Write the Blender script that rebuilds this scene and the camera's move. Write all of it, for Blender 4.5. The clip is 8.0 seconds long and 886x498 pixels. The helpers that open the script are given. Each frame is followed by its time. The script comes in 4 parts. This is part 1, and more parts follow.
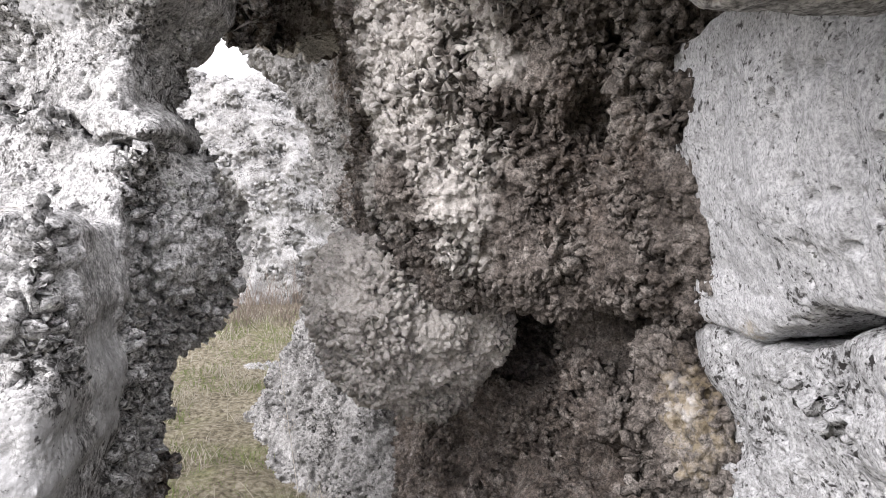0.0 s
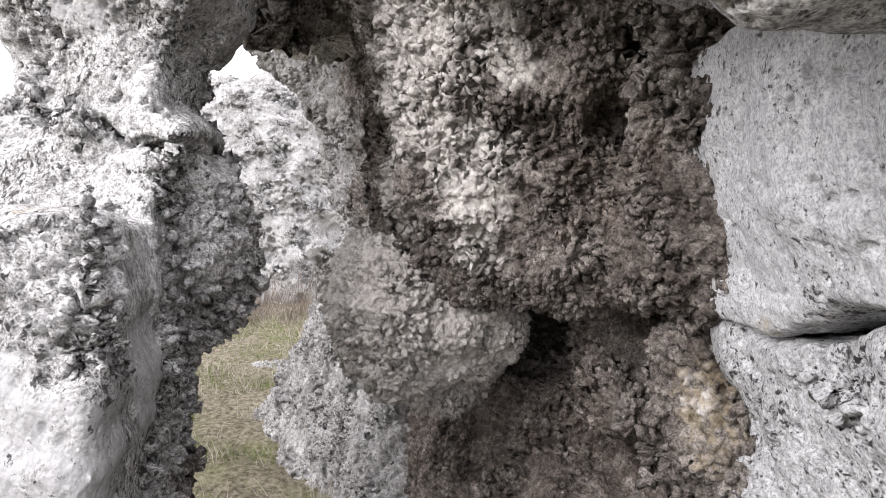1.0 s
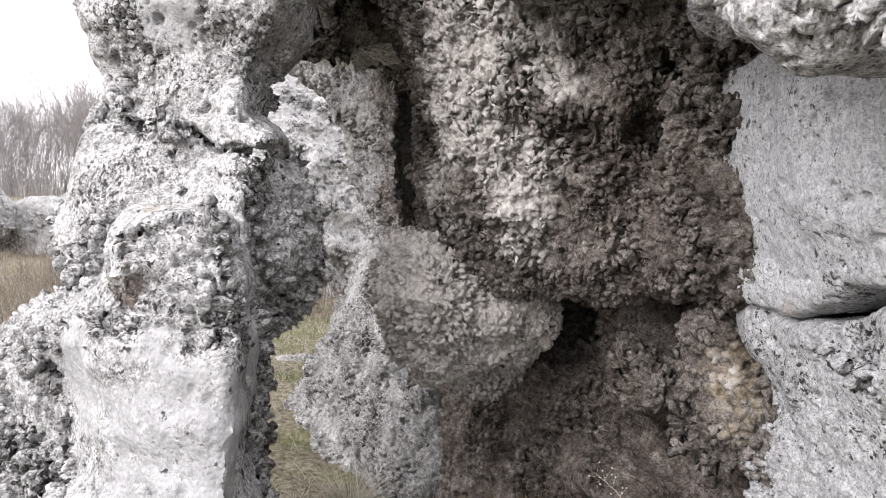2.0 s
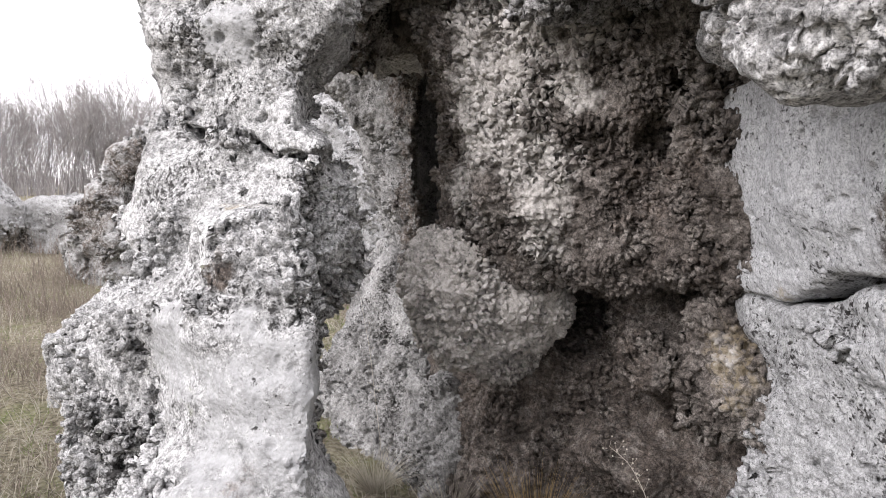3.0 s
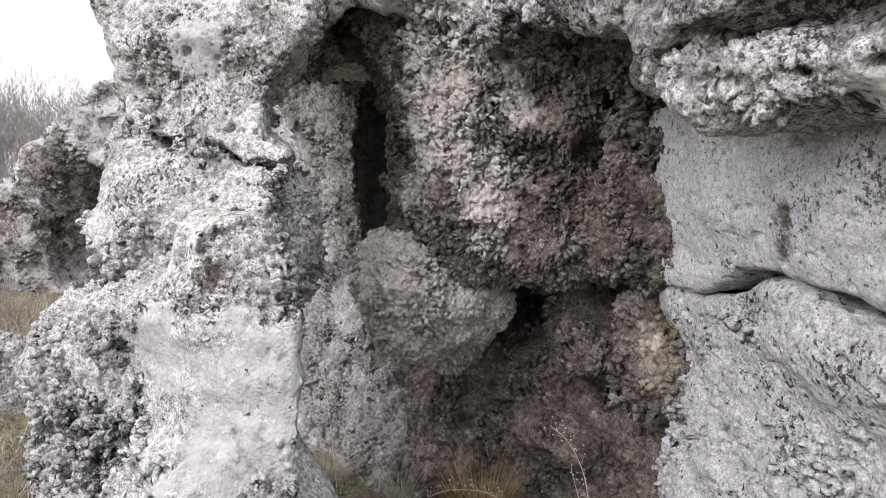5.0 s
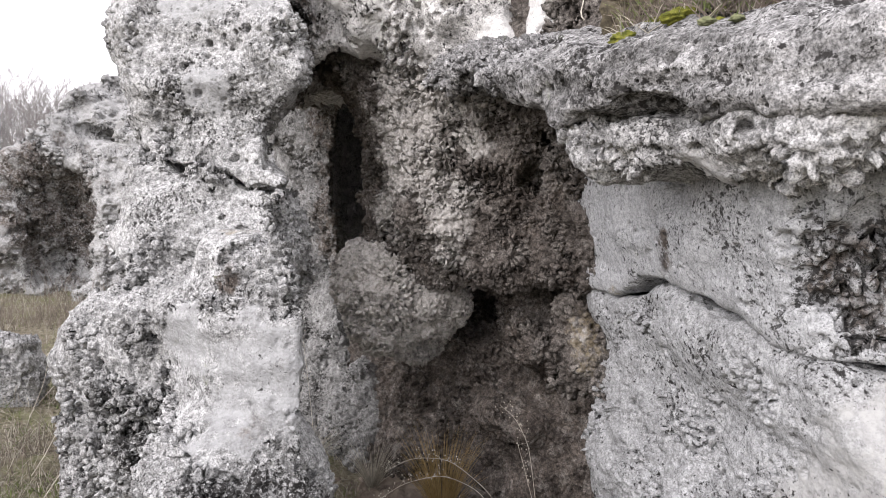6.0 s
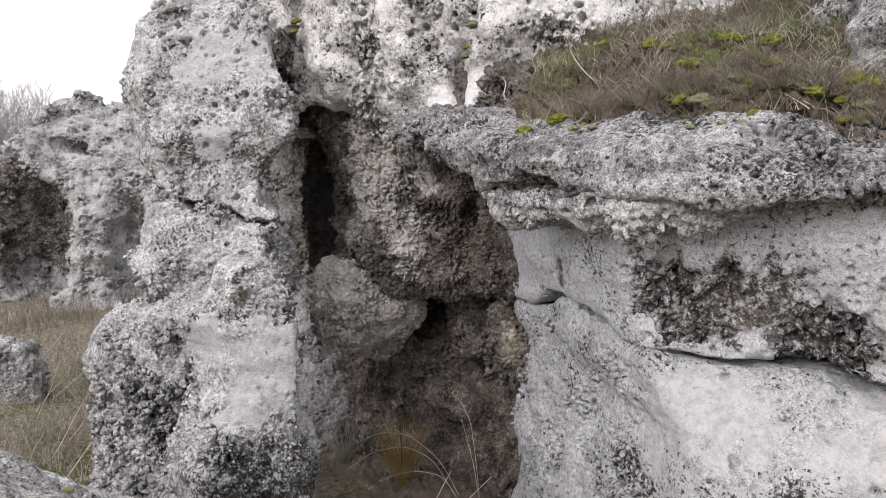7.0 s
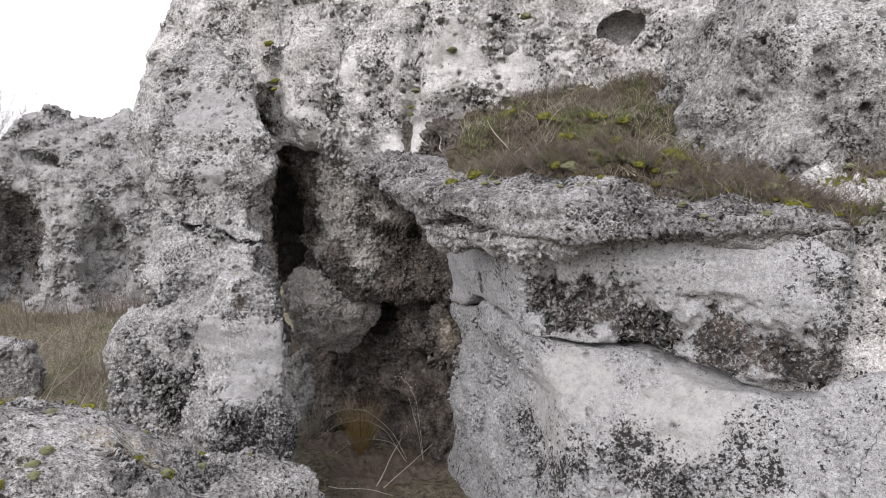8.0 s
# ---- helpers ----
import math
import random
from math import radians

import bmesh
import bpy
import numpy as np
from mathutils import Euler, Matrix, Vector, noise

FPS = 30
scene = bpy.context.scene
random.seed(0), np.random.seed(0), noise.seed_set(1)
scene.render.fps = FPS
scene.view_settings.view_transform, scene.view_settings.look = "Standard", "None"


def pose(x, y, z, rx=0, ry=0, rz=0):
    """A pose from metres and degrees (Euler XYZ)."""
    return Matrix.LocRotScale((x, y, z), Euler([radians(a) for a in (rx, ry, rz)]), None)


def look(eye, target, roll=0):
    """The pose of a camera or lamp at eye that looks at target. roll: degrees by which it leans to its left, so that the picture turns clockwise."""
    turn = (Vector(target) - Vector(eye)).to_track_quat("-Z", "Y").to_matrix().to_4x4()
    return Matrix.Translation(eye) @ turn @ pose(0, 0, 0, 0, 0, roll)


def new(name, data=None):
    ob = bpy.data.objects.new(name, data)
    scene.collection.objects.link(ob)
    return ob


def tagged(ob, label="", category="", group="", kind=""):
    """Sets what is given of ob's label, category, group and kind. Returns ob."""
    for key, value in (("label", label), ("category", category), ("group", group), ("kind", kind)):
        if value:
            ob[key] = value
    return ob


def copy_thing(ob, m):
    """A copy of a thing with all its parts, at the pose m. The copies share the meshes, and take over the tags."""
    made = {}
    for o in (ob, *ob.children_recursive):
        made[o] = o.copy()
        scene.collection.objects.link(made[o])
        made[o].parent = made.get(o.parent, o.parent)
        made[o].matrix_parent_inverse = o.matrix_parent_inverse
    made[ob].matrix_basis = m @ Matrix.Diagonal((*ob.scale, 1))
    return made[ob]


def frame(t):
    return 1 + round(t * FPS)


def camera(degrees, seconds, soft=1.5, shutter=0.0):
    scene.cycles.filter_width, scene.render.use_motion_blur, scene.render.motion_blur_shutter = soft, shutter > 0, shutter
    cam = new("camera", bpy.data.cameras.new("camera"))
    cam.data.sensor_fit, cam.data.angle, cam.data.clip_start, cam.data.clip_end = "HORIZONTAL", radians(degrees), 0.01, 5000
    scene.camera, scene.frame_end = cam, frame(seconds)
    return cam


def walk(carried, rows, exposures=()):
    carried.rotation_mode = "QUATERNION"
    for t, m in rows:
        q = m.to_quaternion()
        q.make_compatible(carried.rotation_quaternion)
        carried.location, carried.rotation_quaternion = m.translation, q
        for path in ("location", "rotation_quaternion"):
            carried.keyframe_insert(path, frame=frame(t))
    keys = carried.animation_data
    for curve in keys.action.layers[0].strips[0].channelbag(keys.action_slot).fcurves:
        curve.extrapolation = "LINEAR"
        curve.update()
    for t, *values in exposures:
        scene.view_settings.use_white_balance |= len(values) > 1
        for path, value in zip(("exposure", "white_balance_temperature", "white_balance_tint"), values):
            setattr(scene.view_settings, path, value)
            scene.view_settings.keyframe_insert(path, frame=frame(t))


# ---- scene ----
cam = camera(65.7, 8.0, soft=0.9)
PATH = [
    (0, (-0.028, 0.005, 1.51), (0.006, 1.999, 1.357), -0.2),
    (0.5, (-0.043, -0.007, 1.505), (-0.008, 1.986, 1.351), -0.2),
    (1, (-0.081, -0.044, 1.513), (-0.047, 1.95, 1.359), -0.1),
    (1.5, (-0.162, -0.132, 1.514), (-0.128, 1.862, 1.36), -0.1),
    (2.8, (-0.327, -0.451, 1.517), (-0.289, 1.543, 1.359), 0.1),
    (3, (-0.35, -0.489, 1.515), (-0.305, 1.504, 1.362), 0.1),
    (3.5, (-0.388, -0.554, 1.529), (-0.309, 1.438, 1.377), 0.1),
    (4, (-0.419, -0.566, 1.549), (-0.279, 1.423, 1.398), 0.1),
    (4.5, (-0.454, -0.595, 1.545), (-0.244, 1.389, 1.395), 0.1),
    (4.7, (-0.464, -0.617, 1.537), (-0.229, 1.363, 1.383), 0.1),
    (5.8, (-0.545, -1.064, 1.562), (-0.189, 0.898, 1.41), 0.4),
    (6, (-0.563, -1.186, 1.616), (-0.192, 0.773, 1.463), 0.5),
    (6.5, (-0.631, -1.54, 1.728), (-0.208, 0.409, 1.576), 0.5),
    (7, (-0.706, -1.949, 1.776), (-0.219, -0.015, 1.623), 0.5),
    (7.5, (-0.808, -2.398, 1.845), (-0.255, -0.482, 1.695), 0.6),
    (8, (-0.939, -2.906, 1.942), (-0.318, -1.011, 1.792), 0.7),
]
walk(cam, [(t, look(eye, aim, lean)) for t, eye, aim, lean in PATH],
     [(0, 1.40, 6470, 15), (1.5, 1.32, 6470, 15), (3.5, 1.02, 6470, 15), (4.5, 1.0, 6470, 15), (6.5, 0.72, 6470, 15), (8.0, 0.31, 6470, 15)])

# ---- light ----
world = bpy.data.worlds.new("overcast")
scene.world = world
world.use_nodes = True
wn, wl = world.node_tree.nodes, world.node_tree.links
sky = wn.new("ShaderNodeTexSky")
sky.sky_type, sky.sun_disc = "NISHITA", False
sky.sun_elevation, sky.sun_rotation = radians(30), radians(231)
cloud = wn.new("ShaderNodeMix")
cloud.data_type = "RGBA"
cloud.inputs["Factor"].default_value = 0.93
dim = wn.new("ShaderNodeVectorMath")
dim.operation = "SCALE"
dim.inputs["Scale"].default_value = 0.1
wl.new(sky.outputs["Color"], dim.inputs[0])
wl.new(dim.outputs["Vector"], cloud.inputs[6])
cloud.inputs[7].default_value = (1.0, 1.0, 1.02, 1)
wl.new(cloud.outputs[2], wn["Background"].inputs["Color"])
wn["Background"].inputs["Strength"].default_value = 1.3
sun = new("sun", bpy.data.lights.new("sun", "SUN"))
sun.data.energy, sun.data.angle, sun.data.color = 1.5, radians(45), (1.0, 0.99, 0.97)
sun.matrix_world = look((-8.0, -6.5, 5.9), (0, 0, 0))



# ---- noise on arrays ----
def lattice(ix, iy, iz, seed):
    h = (ix * 73856093) ^ (iy * 19349663) ^ (iz * 83492791) ^ (seed * 2654435)
    h = h.astype(np.uint32)
    h ^= h >> np.uint32(16)
    h *= np.uint32(0x85EBCA6B)
    h ^= h >> np.uint32(13)
    h *= np.uint32(0xC2B2AE35)
    h ^= h >> np.uint32(16)
    return h


def value_noise(p, cell, seed):
    q = p / cell
    i = np.floor(q).astype(np.int64)
    f = (q - i).astype(np.float32)
    f = f * f * (3 - 2 * f)
    out = np.zeros(len(p), np.float32)
    for dx in (0, 1):
        wx = f[:, 0] if dx else 1 - f[:, 0]
        for dy in (0, 1):
            wy = wx * (f[:, 1] if dy else 1 - f[:, 1])
            for dz in (0, 1):
                w = wy * (f[:, 2] if dz else 1 - f[:, 2])
                out += w * (lattice(i[:, 0] + dx, i[:, 1] + dy, i[:, 2] + dz, seed) & np.uint32(0xFFFF)).astype(np.float32)
    return out / 32767.5 - 1


def fbm(p, cell, seed, octaves=3, gain=0.5):
    out, amp = 0, 1.0
    for k in range(octaves):
        out = out + amp * value_noise(p, cell / 2.03 ** k, seed + 17 * k)
        amp *= gain
    return out


def cells(p, cell, seed, jitter=0.8):
    """Distances to the nearest and second seed of a jittered lattice, in cells, and a random number of the nearest."""
    q = (p / cell).astype(np.float32)
    i = np.floor(q - 0.5).astype(np.int64)
    f1 = np.full(len(p), 9.0, np.float32)
    f2 = f1.copy()
    who = np.zeros(len(p), np.float32)
    for dx in (0, 1):
        for dy in (0, 1):
            for dz in (0, 1):
                j = i + np.array((dx, dy, dz))
                h = lattice(j[:, 0], j[:, 1], j[:, 2], seed)
                d = np.zeros(len(p), np.float32)
                for a, shift in ((0, 0), (1, 8), (2, 16)):
                    r = ((h >> np.uint32(shift)) & np.uint32(255)).astype(np.float32) / 255 - 0.5
                    d += (q[:, a] - j[:, a].astype(np.float32) - 0.5 - jitter * r) ** 2
                closer = d < f1
                f2 = np.where(closer, f1, np.minimum(f2, d))
                who = np.where(closer, (h >> np.uint32(24)).astype(np.float32) / 255, who)
                f1 = np.where(closer, d, f1)
    return np.sqrt(f1), np.sqrt(f2), who


def ramp(x, a, b):
    t = np.clip((x - a) / (b - a), 0, 1)
    return t * t * (3 - 2 * t)


# ---- solid forms as signed distances ----
def smax(a, b, k):
    h = np.clip(0.5 - 0.5 * (b - a) / k, 0, 1)
    return b * (1 - h) + a * h + k * h * (1 - h)


def smin(a, b, k):
    return -smax(-a, -b, k)


def meet(k, *parts):
    out = parts[0]
    for p in parts[1:]:
        out = smax(out, p, k)
    return out


def blob(X, Y, Z, c, r, turn=0.0, lean=0.0):
    x, y, z = X - c[0], Y - c[1], Z - c[2]
    co, si = math.cos(radians(turn)), math.sin(radians(turn))
    u, v = co * x + si * y, co * y - si * x
    cl, sl = math.cos(radians(lean)), math.sin(radians(lean))
    u, z = cl * u + sl * z, cl * z - sl * u
    return (np.sqrt((u / r[0]) ** 2 + (v / r[1]) ** 2 + (z / r[2]) ** 2) - 1) * min(r)




def along(t, *pairs):
    """A value that follows t through (t, value) pairs."""
    return np.interp(t, [a for a, b in pairs], [b for a, b in pairs])


# ---- meshes from solid forms ----
CORNERS = [(a, b, c) for a in (0, 1) for b in (0, 1) for c in (0, 1)]
EDGES = [(i, j) for i in range(8) for j in range(i + 1, 8) if sum(abs(CORNERS[i][k] - CORNERS[j][k]) for k in range(3)) == 1]


def skin(form, lo, hi, h):
    """Quads on the zero surface of form(X, Y, Z), closed at the borders of the box."""
    axes = [np.arange(a, b + h, h, dtype=np.float32) for a, b in zip(lo, hi)]
    X, Y, Z = np.meshgrid(*axes, indexing="ij", sparse=True)
    s = np.array(np.broadcast_to(form(X, Y, Z), [len(a) for a in axes]), np.float32)
    for k in range(3):
        edge = [slice(None)] * 3
        for e in (0, -1):
            edge[k] = e
            s[tuple(edge)] = np.maximum(s[tuple(edge)], 0.3 * h)
    inside = s < 0
    nx, ny, nz = [n - 1 for n in s.shape]
    count = np.zeros((nx, ny, nz), np.int8)
    for a, b, c in CORNERS:
        count += inside[a:a + nx, b:b + ny, c:c + nz]
    at = np.argwhere((count > 0) & (count < 8))
    index = np.full((nx, ny, nz), -1, np.int64)
    index[tuple(at.T)] = np.arange(len(at))
    val = np.stack([s[at[:, 0] + a, at[:, 1] + b, at[:, 2] + c] for a, b, c in CORNERS], 1)
    acc, cnt = np.zeros((len(at), 3), np.float32), np.zeros(len(at), np.float32)
    for i, j in EDGES:
        a, b = val[:, i], val[:, j]
        cut = (a < 0) != (b < 0)
        t = np.where(cut, a / np.where(cut, a - b, 1), 0)[:, None]
        ci, cj = np.array(CORNERS[i], np.float32), np.array(CORNERS[j], np.float32)
        acc += np.where(cut[:, None], ci + t * (cj - ci), 0)
        cnt += cut
    verts = (at + acc / cnt[:, None]) * h + np.array([a[0] for a in axes])
    quads = []
    for k in range(3):
        u, v = (k + 1) % 3, (k + 2) % 3
        low, high = [slice(None)] * 3, [slice(None)] * 3
        low[k], high[k] = slice(0, -1), slice(1, None)
        a, b = inside[tuple(low)], inside[tuple(high)]
        e = np.argwhere(a != b)
        e = e[(e[:, u] > 0) & (e[:, v] > 0) & (e[:, u] < s.shape[u] - 1) & (e[:, v] < s.shape[v] - 1)]
        ring = []
        for du, dv in ((-1, -1), (0, -1), (0, 0), (-1, 0)):
            c = e.copy()
            c[:, u] += du
            c[:, v] += dv
            ring.append(index[tuple(c.T)])
        q = np.stack(ring, 1)
        flip = ~a[tuple(e.T)]
        q[flip] = q[flip][:, ::-1]
        quads.append(q)
    quads = np.concatenate(quads)
    return verts, quads[(quads >= 0).all(1)]


def normals(v, q):
    n = np.cross(v[q[:, 2]] - v[q[:, 0]], v[q[:, 3]] - v[q[:, 1]])
    out = np.stack([sum(np.bincount(q[:, c], n[:, k], len(v)) for c in range(4)) for k in range(3)], 1)
    return out / np.maximum(np.linalg.norm(out, axis=1), 1e-12)[:, None]


def relax(v, q, times):
    """Evens a quad mesh by drawing each vertex to the middle of its neighbours."""
    for _ in range(times):
        mid = v[q].mean(1)
        n = np.bincount(q.ravel(), minlength=len(v))
        s = np.stack([np.bincount(q.ravel(), np.repeat(mid[:, k], 4), len(v)) for k in range(3)], 1)
        v = 0.4 * v + 0.6 * s / np.maximum(n, 1)[:, None]
    return v


def finer(v, q, chosen):
    """Each chosen quad split into four; also the points that must stay on the edges of the unsplit ones."""
    rest, q = q[~chosen], q[chosen]
    seam = np.sort(np.stack([rest, np.roll(rest, -1, 1)], 2).reshape(-1, 2), 1)
    seam = np.unique(seam[:, 0] * np.int64(len(v)) + seam[:, 1])
    e = np.stack([q, np.roll(q, -1, 1)], 2)
    key = np.sort(e.reshape(-1, 2), 1)
    code, back = np.unique(key[:, 0] * np.int64(len(v)) + key[:, 1], return_inverse=True)
    mids = 0.5 * (v[code // len(v)] + v[code % len(v)])
    centre = v[q].mean(1)
    m = back.reshape(-1, 4) + len(v)
    c = np.arange(len(q)) + len(v) + len(mids)
    out = np.stack([np.stack([q[:, k], m[:, k], c, m[:, (k - 1) % 4]], 1) for k in range(4)], 1)
    on = np.flatnonzero(np.isin(code, seam))
    ties = np.stack([on + len(v), code[on] // len(v), code[on] % len(v)], 1)
    return np.concatenate([v, mids, centre]), np.concatenate([out.reshape(-1, 4), rest]), ties


# open ground in front of the rocks, from which they are seen
STANDS = np.array(((0.0, 0.0, 1.5), (-0.4, -0.6, 1.5), (-0.6, -1.5, 1.7), (-0.95, -2.9, 1.9)))


def open_side(v, q, slack=-0.02):
    """The quads that face the open ground."""
    c = v[q].mean(1)
    n = np.cross(v[q[:, 2]] - v[q[:, 0]], v[q[:, 3]] - v[q[:, 1]])
    n /= np.maximum(np.linalg.norm(n, axis=1), 1e-12)[:, None]
    out = np.zeros(len(q), bool)
    for s in STANDS:
        d = s - c
        out |= (n * d).sum(1) > slack * np.linalg.norm(d, axis=1)
    return out


def to_mesh(name, v, q, material, masks=()):
    me = bpy.data.meshes.new(name)
    me.vertices.add(len(v))
    me.vertices.foreach_set("co", v.astype(np.float32).ravel())
    me.loops.add(q.size)
    me.loops.foreach_set("vertex_index", q.astype(np.int32).ravel())
    me.polygons.add(len(q))
    me.polygons.foreach_set("loop_start", np.arange(0, q.size, q.shape[1], dtype=np.int32))
    me.update(calc_edges=True)
    me.polygons.foreach_set("use_smooth", np.ones(len(q), bool))
    for key, values in masks:
        me.attributes.new(key, "FLOAT", "POINT").data.foreach_set("value", values.astype(np.float32))
    me.materials.append(material)
    return me


def near(p, zones):
    """1 inside any of the round zones (x, y, z, radius), fading to 0."""
    out = np.zeros(len(p), np.float32)
    wob = 0.4 * fbm(p, 0.16, 91, 4, 0.65) + 0.25 * fbm(p, 0.04, 92, 2)
    for x, y, z, r in zones:
        d = np.sqrt(((p - np.array((x, y, z))) ** 2).sum(1)) / r
        out = np.maximum(out, 1 - ramp(d + wob, 0.6, 1.1))
    return out


SURFACES = {}


def thing(name, label, category="rock", group="", kind=""):
    return tagged(new(name), label, category, group, kind)


def inside_box(p, box):
    if box is None:
        return np.ones(len(p), bool)
    if callable(box):
        return box(p)
    return ((p > np.array(box[0])) & (p < np.array(box[1]))).all(1)


def knobby(p, cell, seed):
    """Rounded knobs parted by narrow clefts, some missing: about -1 to 1."""
    f1, f2, who = cells(p, cell, seed)
    ball = np.sqrt(np.clip(1 - (f1 / 0.85) ** 2, 0, 1)) * (0.7 + 0.5 * who)
    edge = ramp(f2 - f1, 0.0, 0.26)
    return edge * np.where(who < 0.15, -1.45, 1.2 * ball - 0.3) - 0.85 * (1 - edge)


def rock(name, form, lo, hi, h, material, label, seed, split=1, lumps=0.035, knobs=0.016, knob_cell=0.034, rough=0.5,
         pits=0.022, pit_cell=0.05, pit_share=0.5, smooth_at=(), calm_at=(), rough_at=(), ochre_at=(), earth_shade_at=(), black_at=(), cracks=(), pale_at=(), fine_box=None, slack=-0.05, sunk=(), strata=0.010, folds=0.03, fine=0.004, category="rock",
         group="", kind="", parent=None):
    """A weathered rock: a solid form, lumps, then knobs where it is rough and pits where it is smooth."""
    v, q = skin(form, lo, hi, h)
    v = relax(v, q, 2)
    n = normals(v, q)
    big = max(1.0, h / 0.024)
    swell = (lumps * fbm(v, 0.30, seed, 3, 0.55) + 0.5 * lumps * (np.abs(fbm(v, 0.13 * big, seed + 5, 2)) - 0.3)
             + folds * (0.35 - np.abs(fbm(v, 0.55, seed + 3, 2))) + strata * fbm(v * np.array((0.35, 0.35, 2.2)), 0.12 * big * big, seed + 4, 3, 0.6))
    for zones, depth in sunk:
        swell = swell - depth * near(v, zones)
    v = v + n * swell[:, None]
    ties = []
    for _ in range(split):
        v, q, tie = finer(v, q, open_side(v, q, slack) & inside_box(v[q].mean(1), fine_box))
        ties.append(tie)
        v = relax(v, q, 1)
    n = normals(v, q)
    bare = near(v, smooth_at)
    calm = np.maximum(bare, near(v, calm_at))
    grain = ramp(fbm(v, 0.20, seed + 40, 3) + 2 * rough - 1 + 1.3 * near(v, rough_at) - 1.6 * calm, -0.3, 0.3)
    k = knob_cell / 0.034
    w = v + 0.006 * k * np.stack([value_noise(v, 0.03 * k, s) for s in (1, 2, 3)], 1)
    uneven = 0.45 + 1.1 * ramp(fbm(v, 0.15, seed + 44, 2), -0.5, 0.6)
    heap = grain * uneven * knobs * (0.75 * knobby(w, knob_cell * 2.1, seed + 6) + 1.0 * fbm(v, knob_cell * 3.2, seed + 9, 2))
    v = v + n * heap[:, None]
    n = normals(v, q)
    w = v + 0.006 * k * np.stack([value_noise(v, 0.03 * k, s) for s in (1, 2, 3)], 1)
    up = grain * uneven * knobs * (0.85 * knobby(w, knob_cell, seed + 7) + 0.35 * knobby(w, knob_cell * 0.5, seed + 8))
    f1, f2, who = cells(w, pit_cell, seed + 21, 0.95)
    size = 0.16 + 0.34 * who * who
    hole = (1 - ramp(f1, 0.35 * size, size)) * (who > 1 - pit_share)
    g1, g2, gwho = cells(w, pit_cell * 0.42, seed + 22, 0.95)
    hole = np.maximum(hole, 0.45 * (1 - ramp(g1, 0.15, 0.33)) * (gwho > 1 - 0.6 * pit_share))
    few = ramp(fbm(v, 0.33, seed + 60, 2), -0.4, 0.35)
    up = up - pits * hole * (1 - 0.5 * grain) * (0.3 + 0.9 * few) * (1 - 0.6 * calm)
    up = up + fine * fbm(v, 0.028, seed + 30, 2) * (1 - 0.75 * calm)
    for dist, width, depth in cracks:
        up = up - depth * np.exp(-((dist(v) + 0.014 * fbm(v, 0.07, seed + 71, 2)) / width) ** 2)
    v = v + n * up[:, None]
    v = 0.92 * v + 0.08 * relax(v, q, 1)
    for tie in ties:
        v[tie[:, 0]] = 0.5 * (v[tie[:, 1]] + v[tie[:, 2]])
    SURFACES[name] = v
    me = to_mesh(name, v, q, material, (("washed", np.maximum(bare, near(v, pale_at))), ("ochre", near(v, ochre_at)), ("earth_shade", near(v, earth_shade_at)), ("lichen_pit_shade", near(v, black_at))))
    ob = new(name, me)
    if parent:
        ob.parent = parent
        return tagged(ob, label)
    return tagged(ob, label, category, group, kind)

# ---- materials ----
def nodes_of(name, rough=0.9):
    m = bpy.data.materials.new(name)
    m.use_nodes = True
    nt = m.node_tree
    b = nt.nodes["Principled BSDF"]
    b.inputs["Roughness"].default_value = rough
    b.inputs["Specular IOR Level"].default_value = 0.12
    return m, nt, b


def node(nt, kind, **values):
    n = nt.nodes.new(kind)
    for k, val in values.items():
        n.inputs[k].default_value = val
    return n


def stops(nt, src, *pairs):
    r = nt.nodes.new("ShaderNodeValToRGB")
    el = r.color_ramp.elements
    while len(el) < len(pairs):
        el.new(0.5)
    for e, (pos, col) in zip(el, pairs):
        e.position = pos
        e.color = (*col, 1) if len(col) == 3 else col
    nt.links.new(src, r.inputs[0])
    return r.outputs[0]


def mixed(nt, fac, a, b, mode="MIX"):
    m = nt.nodes.new("ShaderNodeMix")
    m.data_type, m.blend_type = "RGBA", mode
    for sock, val in ((m.inputs[0], fac), (m.inputs[6], a), (m.inputs[7], b)):
        if isinstance(val, (int, float)):
            sock.default_value = val
        elif isinstance(val, tuple):
            sock.default_value = (*val, 1)
        else:
            nt.links.new(val, sock)
    return m.outputs[2]


def grey(v):
    return (v, v, v)


def noise_of(nt, where, scale, detail=4, rough=0.6):
    n = node(nt, "ShaderNodeTexNoise", Scale=scale, Detail=detail, Roughness=rough)
    nt.links.new(where, n.inputs["Vector"])
    return n.outputs["Fac"]


